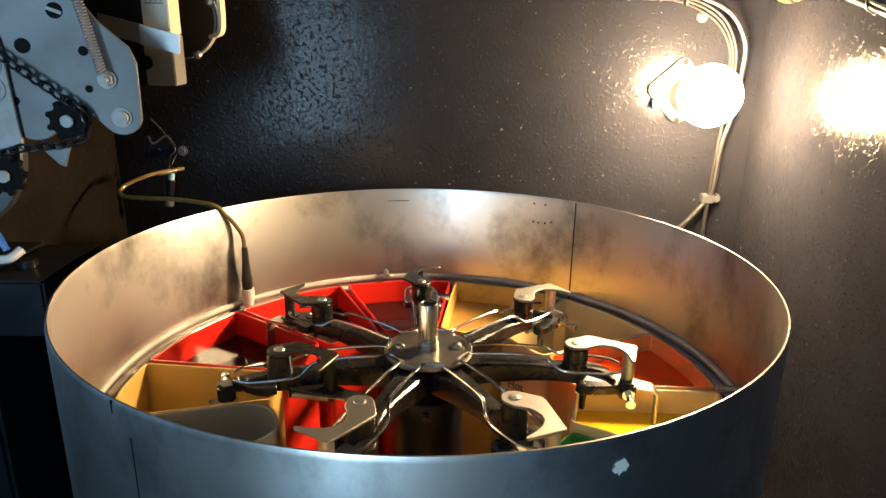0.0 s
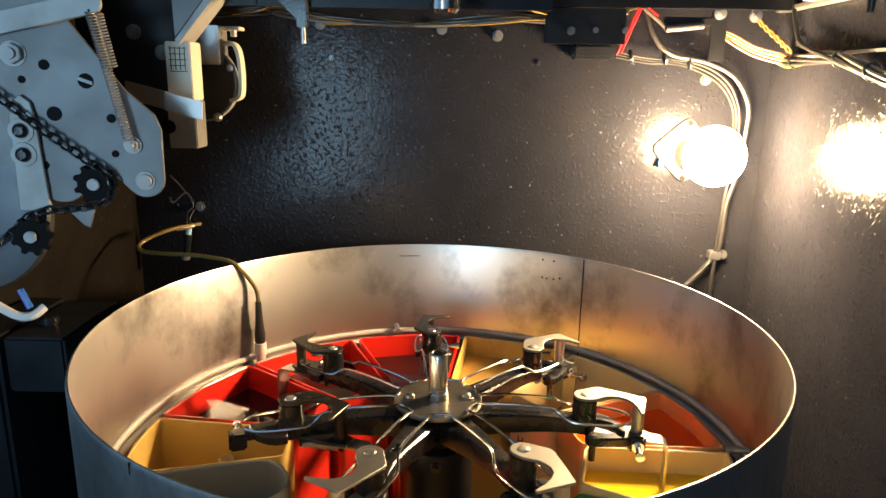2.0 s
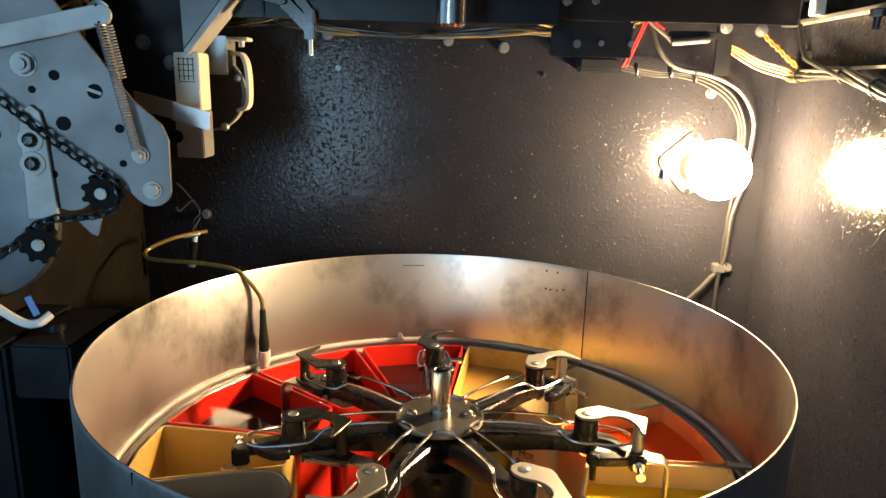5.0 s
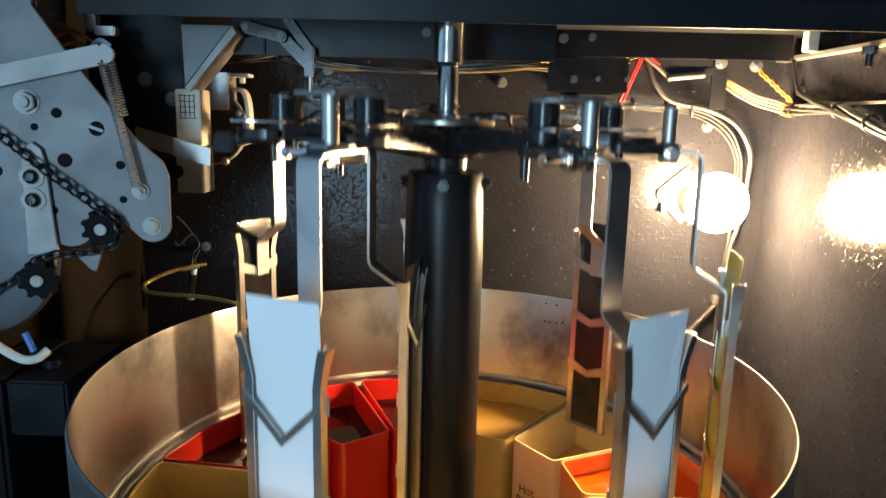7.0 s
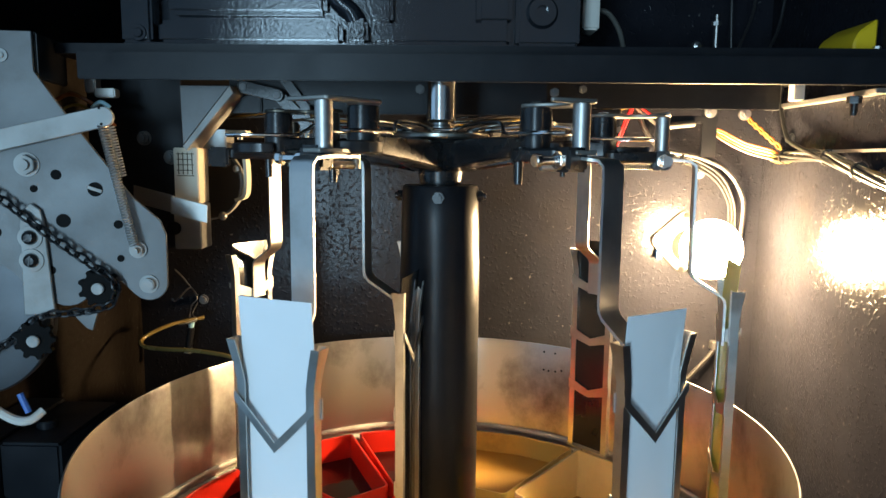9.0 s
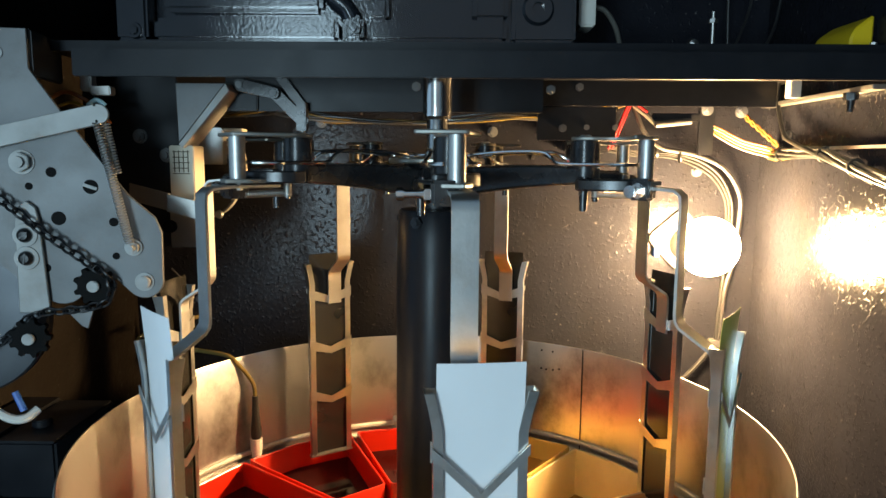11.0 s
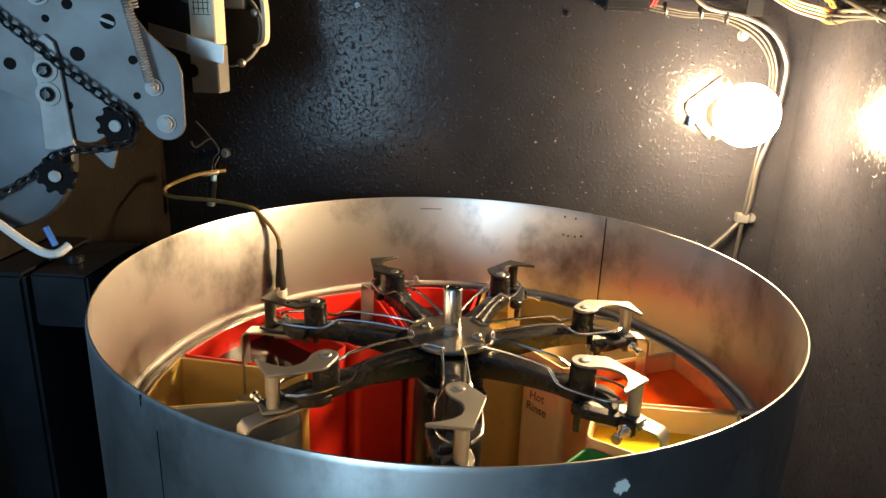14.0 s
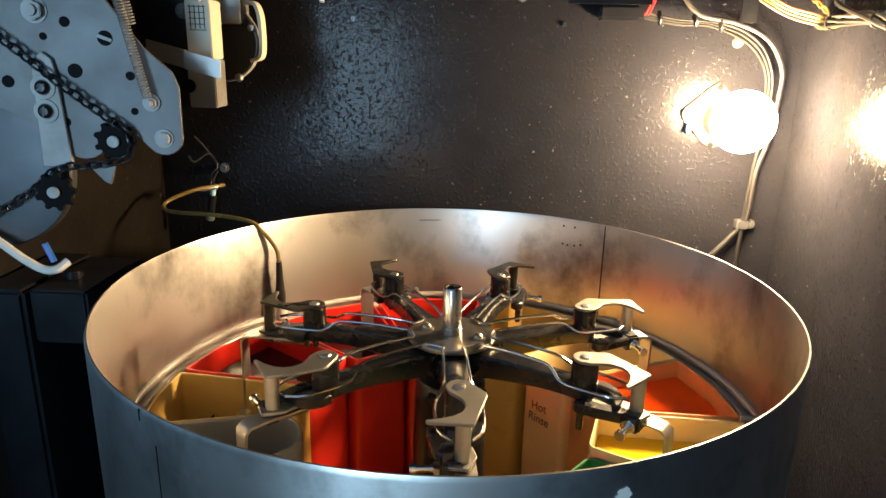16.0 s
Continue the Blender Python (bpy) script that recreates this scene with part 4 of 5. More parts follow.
def make_delivery():
    """Dark bracket panel with wooden-coloured blocks behind the feeder."""
    d = thing("delivery_bracket", pose(0, 0, 0), "dark steel bracket with cream metal blocks and a printed label", "bracket")
    bm = B(); box(bm, -0.300, -0.219, 0.088, 0.091, H + 0.120, H + 0.2775, bev=0.0006)
    part("panel", bm, BLACK_PAINT, d)
    bm = B(); box(bm, -0.2195, -0.199, 0.068, 0.092, H + 0.160, H + 0.206, bev=0.0008)
    part("block", bm, LABEL_MAT, d, "cream block with a printed label")
    bm = B(); box(bm, -0.222, -0.199, 0.070, 0.094, H + 0.121, H + 0.1595, bev=0.0008)
    part("block", bm, STEEL, d, "bright metal block")
    for k in range(5):
        bm = B(); box(bm, -0.2165, -0.2025 - 0.001 * (k % 2), 0.0672, 0.0682, H + 0.2005 - 0.0045 * k, H + 0.2012 - 0.0045 * k); part("print_line", bm, INK, d)
    for k in range(4):
        bm = B(); box(bm, -0.2155 + 0.0038 * k, -0.2150 + 0.0038 * k, 0.0672, 0.0682, H + 0.184, H + 0.202); part("print_line", bm, INK, d)
    # gusset: a slanting bar under the frame, its bulb-lit underside put in as paler metal
    bm = B(); slab(bm, [(-0.2095, 0.256), (-0.1690, 0.256), (-0.2085, 0.208)], 0.0, 0.004, pose(0, 0.066, H, 90, 0, 0), bev=0.0004)
    part("gusset", bm, FEED_STEEL, d, "grey steel gusset plate")
    bm = B(); slab(bm, [(-0.1690, 0.2568), (-0.1660, 0.2500), (-0.2060, 0.2035), (-0.2095, 0.2070)], -0.026, 0.0032, pose(0, 0.066, H, 90, 0, 0), bev=0.0006)
    part("lit_slant_bar", bm, FEED_LIGHT, d, "slanting metal bar, coloured paler for the bulb's light on it")
    for x, z in ((-0.2295, 0.198), (-0.252, 0.214)):
        bm = B(); m = facing(x, 0.088, z); cyl(bm, 0.0062, 0, 0.001, m, seg=20); hexnut(bm, 0.0052, 0.004, m); part("bolt", bm, FEED_STEEL, d)
    # bright bent clip
    bm = B(); ribbon(bm, [(-0.250, 0.060, H + 0.168), (-0.214, 0.052, H + 0.160), (-0.2135, 0.046, H + 0.160), (-0.184, 0.044, H + 0.153)], 0.014, 0.0012, (0.05, 0, 1))
    part("clip", bm, STEEL, d, "bright bent sheet clip")
    bm = B(); m = facing(-0.2215, 0.070, 0.1385); cyl(bm, 0.0055, 0, 0.003, m, seg=20); cyl(bm, 0.0028, 0.003, 0.0036, m, seg=16); part("knob", bm, HOLE_BLACK, d)
    # small motor behind
    bm = B(); box(bm, -0.222, -0.199, 0.140, 0.165, H + 0.190, H + 0.224, bev=0.001); part("terminal_box", bm, STEEL, d, "corroded metal terminal box")
    bm = B(); cyl(bm, 0.0345, 0.0, 0.006, facing(-0.2245, 0.158, 0.174), seg=48, bev=0.0008); part("motor", bm, MOTOR_BROWN, d, "round dark brown motor housing")
    bm = B(); lathe(bm, [(0.0345, -0.003), (0.0362, -0.003), (0.0362, 0.0066), (0.0345, 0.0066)], 48, facing(-0.2245, 0.158, 0.174)); part("motor_rim", bm, FEED_LIGHT, d)
    bm = B(); box(bm, -0.1988, -0.1810, 0.142, 0.160, H + 0.2205, H + 0.2235, bev=0.0006); part("flange", bm, LABEL_MAT, d)
    bm = B(); cyl(bm, 0.0028, 0.2150, 0.2205, Matrix.Translation((-0.1885, 0.150, H)), seg=12, bev=0.0004); part("flange_screw", bm, STEEL, d)
    bm = B(); ribbon(bm, [(-0.1965, 0.150, H + 0.2085), (-0.1895, 0.150, H + 0.2090), (-0.1850, 0.150, H + 0.2030), (-0.1830, 0.150, H + 0.190), (-0.1830, 0.150, H + 0.170), (-0.1855, 0.150, H + 0.1610), (-0.1935, 0.150, H + 0.1580)], 0.014, 0.0030, (0, 1, 0), 4)
    part("motor_strap", bm, LABEL_MAT, d, "pale bent strap")
    bm = B(); lathe(bm, [(0.0001, 0.004), (0.003, 0.0035), (0.0042, 0.0)], 16, facing(-0.2075, 0.150, 0.1425)); part("rivet", bm, STEEL, d)
    bm = B(); lathe(bm, [(0.0001, 0.004), (0.003, 0.0035), (0.0042, 0.0)], 16, facing(-0.1925, 0.150, 0.1875)); part("rivet", bm, STEEL, d)
    return d


make_delivery()


def make_linkage():
    k = thing("linkage", pose(0, 0, 0), "dark jointed steel linkage hanging below the frame", "linkage")

    def bar(x0, z0, x1, z1, w, y, m_=ARM_BLACK):
        a = math.atan2(z1 - z0, x1 - x0)
        l = math.hypot(x1 - x0, z1 - z0)
        m = pose(x0, y, H + z0, 90, 0, 0) @ pose(0, 0, 0, 0, 0, math.degrees(a))
        bm = B(); slab(bm, arc(0, 0, w, 90, 270, 8) + arc(l, 0, w, -90, 90, 8), 0, 0.003, m, bev=0.0004); part("link", bm, m_, k)
        for d in (0, l):
            bm = B(); cyl(bm, w * 0.6, 0.003, 0.0045, m @ Matrix.Translation((d, 0, 0)), seg=14, bev=0.0004); part("rivet", bm, FEED_STEEL, k)
    bar(-0.1625, 0.2565, -0.134, 0.2500, 0.0052, 0.080)
    bar(-0.134, 0.2500, -0.111, 0.2275, 0.0052, 0.084)
    bar(-0.130, 0.2640, -0.1115, 0.2390, 0.0042, 0.088)
    bm = B(); box(bm, -0.1155, -0.1075, 0.078, 0.090, H + 0.219, H + 0.243, bev=0.0008); part("pin_block", bm, ARM_BLACK, k)
    bm = B(); cyl(bm, 0.0022, 0.2065, 0.220, Matrix.Translation((-0.1115, 0.084, H)), seg=12); part("pin", bm, STEEL, k)
    bm = B(); box(bm, -0.168, -0.150, 0.086, 0.098, H + 0.236, H + 0.250, bev=0.001); part("switch", bm, BLACK_PAINT, k)
    return k


make_linkage()


# ---- cables and fittings ----
def cable(name, pts, r, material, label, n=6, category="cable"):
    bm = B()
    tube(bm, [(x, y, H + z) for x, y, z in pts], r, 8, n)
    return tagged(part(name, bm, material), label, category)


def wall_bolt(x, y, z, r, label, m=None, material=FEED_STEEL):
    bm = B()
    q = m or facing(x, y, z)
    cyl(bm, r, 0, 0.0012, q, seg=20)
    cyl(bm, r * 0.78, 0.0012, r * 0.9, q, seg=6, bev=r * 0.1)
    tagged(part("bolt", bm, material), label, "bolt")


for x, y, z in ((-0.130, WALL_Y, 0.236), (0.060, WALL_Y, 0.227), (0.0, WALL_Y, 0.233), (0.287, WALL_Y, 0.185), (0.327, WALL_Y, -0.010)):
    wall_bolt(x, y, z, 0.0058, "zinc bolt in the black wall")
wall_bolt(-0.272, WALL_Y, 0.036, 0.0055, "zinc bolt in the black wall")
for x, z in ((-0.119, 0.2015), (0.105, 0.1995)):
    wall_bolt(x, WALL_Y, z, 0.0028, "small dark screw in the wall", material=ARM_BLACK)


# supply tube that hooks over the rim into the red tank
def make_supply_tube():
    t = thing("supply_tube", pose(0, 0, 0), "amber plastic supply tube with black connector and white nozzle", "tube")
    bm = B()
    tube(bm, [(-0.262, 0.235, H + 0.022), (-0.285, 0.205, H + 0.021), (-0.306, 0.185, H + 0.012), (-0.300, 0.170, H + 0.007), (-0.275, 0.160, H + 0.007), (-0.240, 0.155, H + 0.007), (-0.204, 0.148, H + 0.0035), (-0.195, 0.151, H - 0.006), (-0.187, 0.155, H - 0.018), (-0.1815, 0.157, H - 0.030), (-0.1800, 0.1556, H - 0.045)], 0.0021, 10, 6)
    part("hose", bm, AMBER_TUBE, t, "bent amber plastic hose")
    m = Matrix.Translation((-0.1800, 0.1556, H - 0.016)) @ Matrix.Diagonal((1.05, 1.05, 1.2, 1))
    bm = B(); lathe(bm, [(0.0001, -0.020), (0.0028, -0.020), (0.0036, -0.035), (0.0045, -0.044), (0.0052, -0.048), (0.0052, -0.054), (0.0045, -0.058), (0.0001, -0.058)], 20, m)
    part("connector", bm, BLACK_WIRE, t, "black rubber connector")
    bm = B(); lathe(bm, [(0.0001, -0.056), (0.0058, -0.057), (0.0058, -0.066), (0.0044, -0.070), (0.0040, -0.100), (0.0001, -0.100)], 20, m)
    part("nozzle", bm, WHITE_PL, t, "milky white nozzle")
    bm = B(); lathe(bm, [(0.0030, 0.0), (0.0030, 0.012), (0.0022, 0.018), (0.0012, 0.020)], 12, look((-0.268, 0.228, H + 0.0215), (-0.30, 0.19, H + 0.018)) @ Matrix.Diagonal((1, 1, -1, 1)))
    part("tube_clamp", bm, STEEL, t, "wire-bound hose end")
    return t


make_supply_tube()

# thin probe leads on the back wall
cable("probe_lead", [(-0.205, 0.02, 0.088), (-0.235, 0.10, 0.070), (-0.262, 0.20, 0.062), (-0.276, 0.256, 0.042)], 0.0008, BLACK_WIRE, "thin black lead running to the wall bolt")
cable("probe_lead", [(-0.300, 0.255, 0.072), (-0.290, 0.257, 0.060), (-0.277, 0.257, 0.040), (-0.283, 0.255, 0.030), (-0.284, 0.250, 0.014)], 0.0009, GREY_WIRE, "thin bare lead looped on the wall bolt")
cable("probe_lead", [(-0.276, 0.256, 0.034), (-0.280, 0.25, 0.022), (-0.270, 0.24, 0.019), (-0.262, 0.235, 0.022)], 0.0008, GREY_WIRE, "thin grey lead tied to the hose")


def make_probe():
    p = thing("inline_probe", pose(-0.283, 0.252, H + 0.006, 0, 10, 0), "small dark inline probe with pale blue cap on the wall", "probe")
    bm = B(); cyl(bm, 0.0042, -0.024, 0.0, seg=16, bev=0.0008); part("probe_body", bm, BLACK_PAINT, p)
    bm = B(); cyl(bm, 0.0032, 0.0, 0.008, seg=14, bev=0.0006); part("cap", bm, CYAN_PL, p, "pale blue plastic cap")
    bm = B(); cyl(bm, 0.0048, -0.030, -0.024, seg=16, bev=0.0008); part("end_nut", bm, STEEL, p)
    return p


make_probe()

# black pump box low at the side
def make_pump_box():
    p = thing("pump_box", pose(0, 0, 0), "blue-black sheet metal box beside the drum", "metal box")
    bm = B(); box(bm, -0.342, -0.306, -0.052, 0.045, 0.002, H - 0.002, bev=0.003); part("box_side", bm, BLACK_PAINT, p)
    bm = B(); box(bm, -0.3055, -0.262, -0.046, 0.04, H - 0.045, H - 0.003, bev=0.002); part("box_front", bm, BLACK_PAINT, p)
    return p


make_pump_box()
cable("mains_cable", [(-0.341, -0.0346, 0.038), (-0.3275, -0.0346, 0.0282), (-0.312, -0.0346, 0.0165), (-0.299, -0.0346, 0.0095), (-0.290, -0.0320, 0.0090), (-0.2847, -0.0253, 0.0135)], 0.0032, WHITE_PL, "cream mains cable entering the metal box")
cable("blue_lead", [(-0.2949, -0.0346, 0.0296), (-0.2931, -0.0346, 0.025), (-0.2894, -0.0346, 0.0157)], 0.0023, BLUE_PL, "short bright blue wire end")
bm = B(); cyl(bm, 0.007, 0, 0.006, Matrix.Translation((-0.2884, -0.0160, H - 0.003)), seg=20, bev=0.001)
tagged(part("cable_gland", bm, BLACK_PAINT), "black cable gland on the metal box", "gland")
cable("orange_lead", [(-0.300, 0.03, 0.236), (-0.289, 0.04, 0.246), (-0.277, 0.04, 0.243), (-0.265, 0.045, 0.234), (-0.258, 0.05, 0.222)], 0.0016, ORANGE_WIRE, "orange wire arched behind the feeder")
cable("orange_lead", [(-0.300, 0.03, 0.228), (-0.285, 0.04, 0.238), (-0.272, 0.04, 0.234), (-0.262, 0.045, 0.222)], 0.0012, YELLOW_WIRE, "yellow wire arched behind the feeder")
cable("blue_lead", [(-0.270, 0.04, 0.236), (-0.262, 0.038, 0.240), (-0.256, 0.04, 0.236)], 0.0018, CYAN_PL, "pale blue wire joint behind the feeder")
bm = B(); box(bm, -0.281, -0.272, 0.05, 0.06, H + 0.248, H + 0.262, bev=0.001); box(bm, -0.2735, -0.257, 0.05, 0.06, H + 0.245, H + 0.252, bev=0.001)
tagged(part("stop_block", bm, STEEL), "worn metal stop block under the frame", "stop block")

# wiring loom under the frame
rnd = random.Random(4)
for i, (m_, lab) in enumerate(((BLACK_WIRE, "black"), (YELLOW_WIRE, "yellow"), (GREY_WIRE, "grey"), (BLACK_WIRE, "black"), (BLACK_WIRE, "black"), (WHITE_WIRE, "white"), (AMBER_TUBE, "amber"))):
    pts = []
    for x, z in ((-0.24, 0.243), (-0.19, 0.245), (-0.167, 0.246), (-0.119, 0.239), (-0.058, 0.236), (0.002, 0.238), (0.062, 0.242), (0.121, 0.243), (0.19, 0.252)):
        pts.append((x, 0.238 + rnd.uniform(-0.006, 0.006), z + rnd.uniform(-0.0045, 0.0045)))
    cable("loom_wire", pts, 0.0011 + 0.0003 * (i % 2), m_, lab + " wire in the loom along the back wall")
cable("long_wire", [(0.013, 0.10, 0.262), (0.025, 0.11, 0.255), (0.055, 0.15, 0.249), (0.100, 0.19, 0.243), (0.140, 0.22, 0.2425), (0.175, 0.235, 0.248), (0.203, 0.235, 0.256)], 0.0011, AMBER_TUBE, "long thin amber wire sagging below the frame")
cable("red_lead", [(0.181, 0.234, 0.209), (0.187, 0.233, 0.222), (0.197, 0.232, 0.248), (0.203, 0.235, 0.257)], 0.0013, RED_WIRE, "bright red wire hanging from the loom")
cable("red_lead", [(0.184, 0.230, 0.209), (0.190, 0.230, 0.224), (0.200, 0.229, 0.250), (0.206, 0.235, 0.258)], 0.0011, RED_WIRE, "bright red wire hanging from the loom")
cable("white_lead", [(0.203, 0.235, 0.258), (0.209, 0.234, 0.252), (0.219, 0.232, 0.244), (0.231, 0.232, 0.234)], 0.0022, WHITE_WIRE, "white wire sleeve below the frame")
cable("red_lead", [(0.206, 0.232, 0.260), (0.212, 0.231, 0.253), (0.220, 0.229, 0.247)], 0.0013, RED_WIRE, "short red wire end")
cable("gold_lead", [(0.206, 0.23, 0.262), (0.222, 0.228, 0.258), (0.230, 0.228, 0.262), (0.224, 0.229, 0.268), (0.214, 0.231, 0.264)], 0.0010, AMBER_TUBE, "small looped brass-coloured wire")

# cables to the bulb, bent round the corner and down the wall
for k in range(3):
    o = 0.0034 * k
    cable("lamp_cable", [(0.183, 0.245, 0.212 - o * 0.8), (0.219, 0.250, 0.206 - o * 0.7), (0.251, 0.252, 0.2045 - o * 0.6), (0.283 - o * 0.4, 0.253, 0.198 - o), (0.309 - o, 0.254, 0.181 - o * 0.6), (0.323 - o, 0.255, 0.155), (0.326 - o, 0.256, 0.130), (0.324 - o, 0.257, 0.10), (0.322 - o, 0.258, 0.085)], 0.0014, (GREY_WIRE, BLACK_WIRE, BLACK_WIRE)[k], "pale plastic cable curving down to the bulb")
cable("lamp_cable", [(0.210, 0.245, 0.254), (0.220, 0.243, 0.229), (0.240, 0.246, 0.211), (0.280, 0.248, 0.203), (0.312, 0.250, 0.188), (0.331, 0.252, 0.160), (0.333, 0.254, 0.130), (0.330, 0.256, 0.085), (0.322, 0.256, 0.05), (0.3195, 0.257, 0.0), (0.306, 0.257, -0.022), (0.285, 0.256, -0.046), (0.262, 0.257, -0.070), (0.245, 0.257, -0.10)], 0.0026, GREY_WIRE, "grey round cable running down the wall behind the drum")
cable("lamp_cable", [(0.322, 0.257, 0.086), (0.3185, 0.257, 0.045), (0.3165, 0.257, 0.0), (0.3150, 0.257, -0.05), (0.3145, 0.257, -0.10)], 0.0022, BLACK_WIRE, "black cable running straight down the wall")
bm = B(); box(bm, 0.309, 0.322, 0.254, 0.2645, H - 0.014, H - 0.004, bev=0.001)
tagged(part("cable_clip", bm, STEEL), "small metal cable clip on the wall", "cable clip")
bm = B(); box(bm, 0.137, 0.181, 0.238, 0.2645, H + 0.204, H + 0.219, bev=0.003)
tagged(part("junction_box", bm, BLACK_PAINT), "small black junction box on the back wall", "junction box")
for x in (0.149, 0.177):
    wall_bolt(x, 0.193, 0.229, 0.004, "steel nut on the rear frame plate")
for k, (x, z) in enumerate(((0.236, 0.206), (0.262, 0.2015), (0.200, 0.2075))):
    bm = B(); cyl(bm, 0.0072, -0.0011, 0.0011, pose(x, 0.250, H + z, 0, 80, 0), seg=18, bev=0.0004)
    tagged(part("cable_tie", bm, BLACK_WIRE), "black cable tie round the lamp cables", "cable tie")


def make_terminal():
    t = thing("terminal_block", pose(0, 0, 0), "terminal strip with dark sleeve and white wire sleeves", "terminal")
    bm = B(); box(bm, 0.226, 0.276, 0.228, 0.236, H + 0.238, H + 0.246, bev=0.0015); part("sleeve", bm, BLACK_PAINT, t)
    bm = B(); cyl(bm, 0.0034, 0.0, 0.038, pose(0.228, 0.228, H + 0.234, 0, 84, 0), seg=16, bev=0.0005); part("white_sleeve", bm, CERAMIC, t, "white plastic sleeve")
    bm = B(); box(bm, 0.274, 0.290, 0.229, 0.232, H + 0.203, H + 0.252, bev=0.0006); part("hanger_strap", bm, BLACK_PAINT, t)
    for x, z in ((0.282, 0.250), (0.318, 0.248)):
        bm = B(); m = facing(x, 0.229, z); cyl(bm, 0.0062, -0.002, 0.001, m, seg=18); hexnut(bm, 0.005, 0.004, m); part("nut", bm, STEEL, t)
    return t


make_terminal()

# side wall: ledge, tie bar and loom
bm = B(); box(bm, 0.341, WALL_X - 0.002, 0.045, 0.238, H + 0.2525, H + 0.2565, bev=0.0005)
tagged(part("side_ledge", bm, STEEL), "thin steel ledge along the side wall", "ledge")
bm = B(); box(bm, 0.350, WALL_X - 0.001, -0.02, 0.172, H + 0.2075, H + 0.2100)
tagged(part("side_strip", bm, STEEL), "narrow bright strip along the side wall", "strip")
bm = B(); box(bm, 0.334, 0.344, 0.160, 0.172, H + 0.2565, H + 0.276, bev=0.0008)
tagged(part("spacer_post", bm, WHITE_PL), "short pale spacer post under the frame", "spacer")
for i, (m_, lab, r) in enumerate(((ORANGE_WIRE, "orange", 0.0014), (YELLOW_WIRE, "yellow", 0.0012), (GREEN_WIRE, "green", 0.0012), (ORANGE_WIRE, "orange", 0.0012))):
    o = 0.003 * (i - 1.5)
    cable("side_wire", [(0.286, 0.232, 0.232 + o * 0.5), (0.297, 0.231, 0.226 + o), (0.319, 0.226, 0.214 + o), (0.340, 0.215, 0.207 + o), (0.346, 0.205, 0.204 + o * 0.5)], r, m_, lab + " wire running into the side loom")
for s in (0, 1):
    pts = []
    for k in range(15):
        u = k / 14
        x, y, z = 0.320 + 0.026 * u, 0.232 - 0.030 * u, 0.246 - 0.034 * u
        pts.append((x, y, z + 0.0024 * cos(k * 1.5 + s * pi)))
    cable("twisted_wire", pts, 0.0014, ORANGE_WIRE if s else AMBER_TUBE, "twisted gold and orange wire pair", 3)
for i, (m_, lab) in enumerate(((WHITE_WIRE, "white"), (WHITE_WIRE, "white"), (GREY_WIRE, "grey"), (BLACK_WIRE, "black"), (AMBER_TUBE, "amber"), (WHITE_WIRE, "white"))):
    a = i * 1.05
    dy, dz = 0.0, 0.0042 * sin(a) + 0.001
    pts = []
    for k, (y, z) in enumerate(((0.222, 0.205), (0.207, 0.203), (0.185, 0.204), (0.163, 0.205), (0.124, 0.2045), (0.087, 0.196), (0.049, 0.187), (0.0, 0.178), (-0.06, 0.172))):
        tw = a + k * 0.5
        pts.append((0.3465 + 0.004 * cos(tw), y, z + 0.0045 * sin(tw)))
    cable("side_loom", pts, 0.0015, m_, lab + " wire in the loom on the side wall")
cable("side_cable", [(0.342, 0.203, 0.277), (0.342, 0.203, 0.262), (0.342, 0.197, 0.244), (0.342, 0.183, 0.222), (0.342, 0.160, 0.213), (0.342, 0.133, 0.206), (0.343, 0.100, 0.197), (0.345, 0.075, 0.190), (0.346, 0.04, 0.180)], 0.0022, BLACK_WIRE, "black cable dropping from the frame to the loom")
for y, z in ((0.118, 0.203), (0.070, 0.192), (0.196, 0.204)):
    bm = B(); cyl(bm, 0.0075, -0.0015, 0.0015, pose(0.3475, y, H + z, 90, 0, 0), seg=18, bev=0.0005)
    tagged(part("cable_tie", bm, BLACK_WIRE), "black cable tie round the side loom", "cable tie")
wall_bolt(0, 0, 0, 0.0060, "zinc bolt on the side wall", pose(WALL_X, 0.203, H + 0.222, 0, -90, 0))
bm = B(); hexnut(bm, 0.006, 0.006, pose(0.340, 0.072, H + 0.2525, 180, 0, 0)); cyl(bm, 0.003, -0.016, 0, Matrix.Translation((0.340, 0.072, H + 0.2525)), seg=12)
tagged(part("ledge_bolt", bm, ARM_BLACK), "dark bolt hanging under the ledge", "bolt")

# on the deck above the frame
def make_switch_box():
    s = thing("switch_box", pose(0, 0, 0), "small cream switch box with a white cable on the deck", "switch box")
    bm = B(); box(bm, 0.121, 0.135, 0.095, 0.125, H + 0.308, H + 0.345, bev=0.0015); part("case", bm, WHITE_PL, s)
    bm = B(); box(bm, 0.1125, 0.121, 0.10, 0.12, H + 0.300, H + 0.306, bev=0.001); part("foot", bm, BLACK_PAINT, s)
    bm = B(); tube(bm, [(0.135, 0.115, H + 0.328), (0.147, 0.118, H + 0.326), (0.157, 0.12, H + 0.313), (0.162, 0.12, H + 0.296), (0.163, 0.12, H + 0.282)], 0.0022, 8); part("cord", bm, WHITE_WIRE, s, "white cord")
    return s


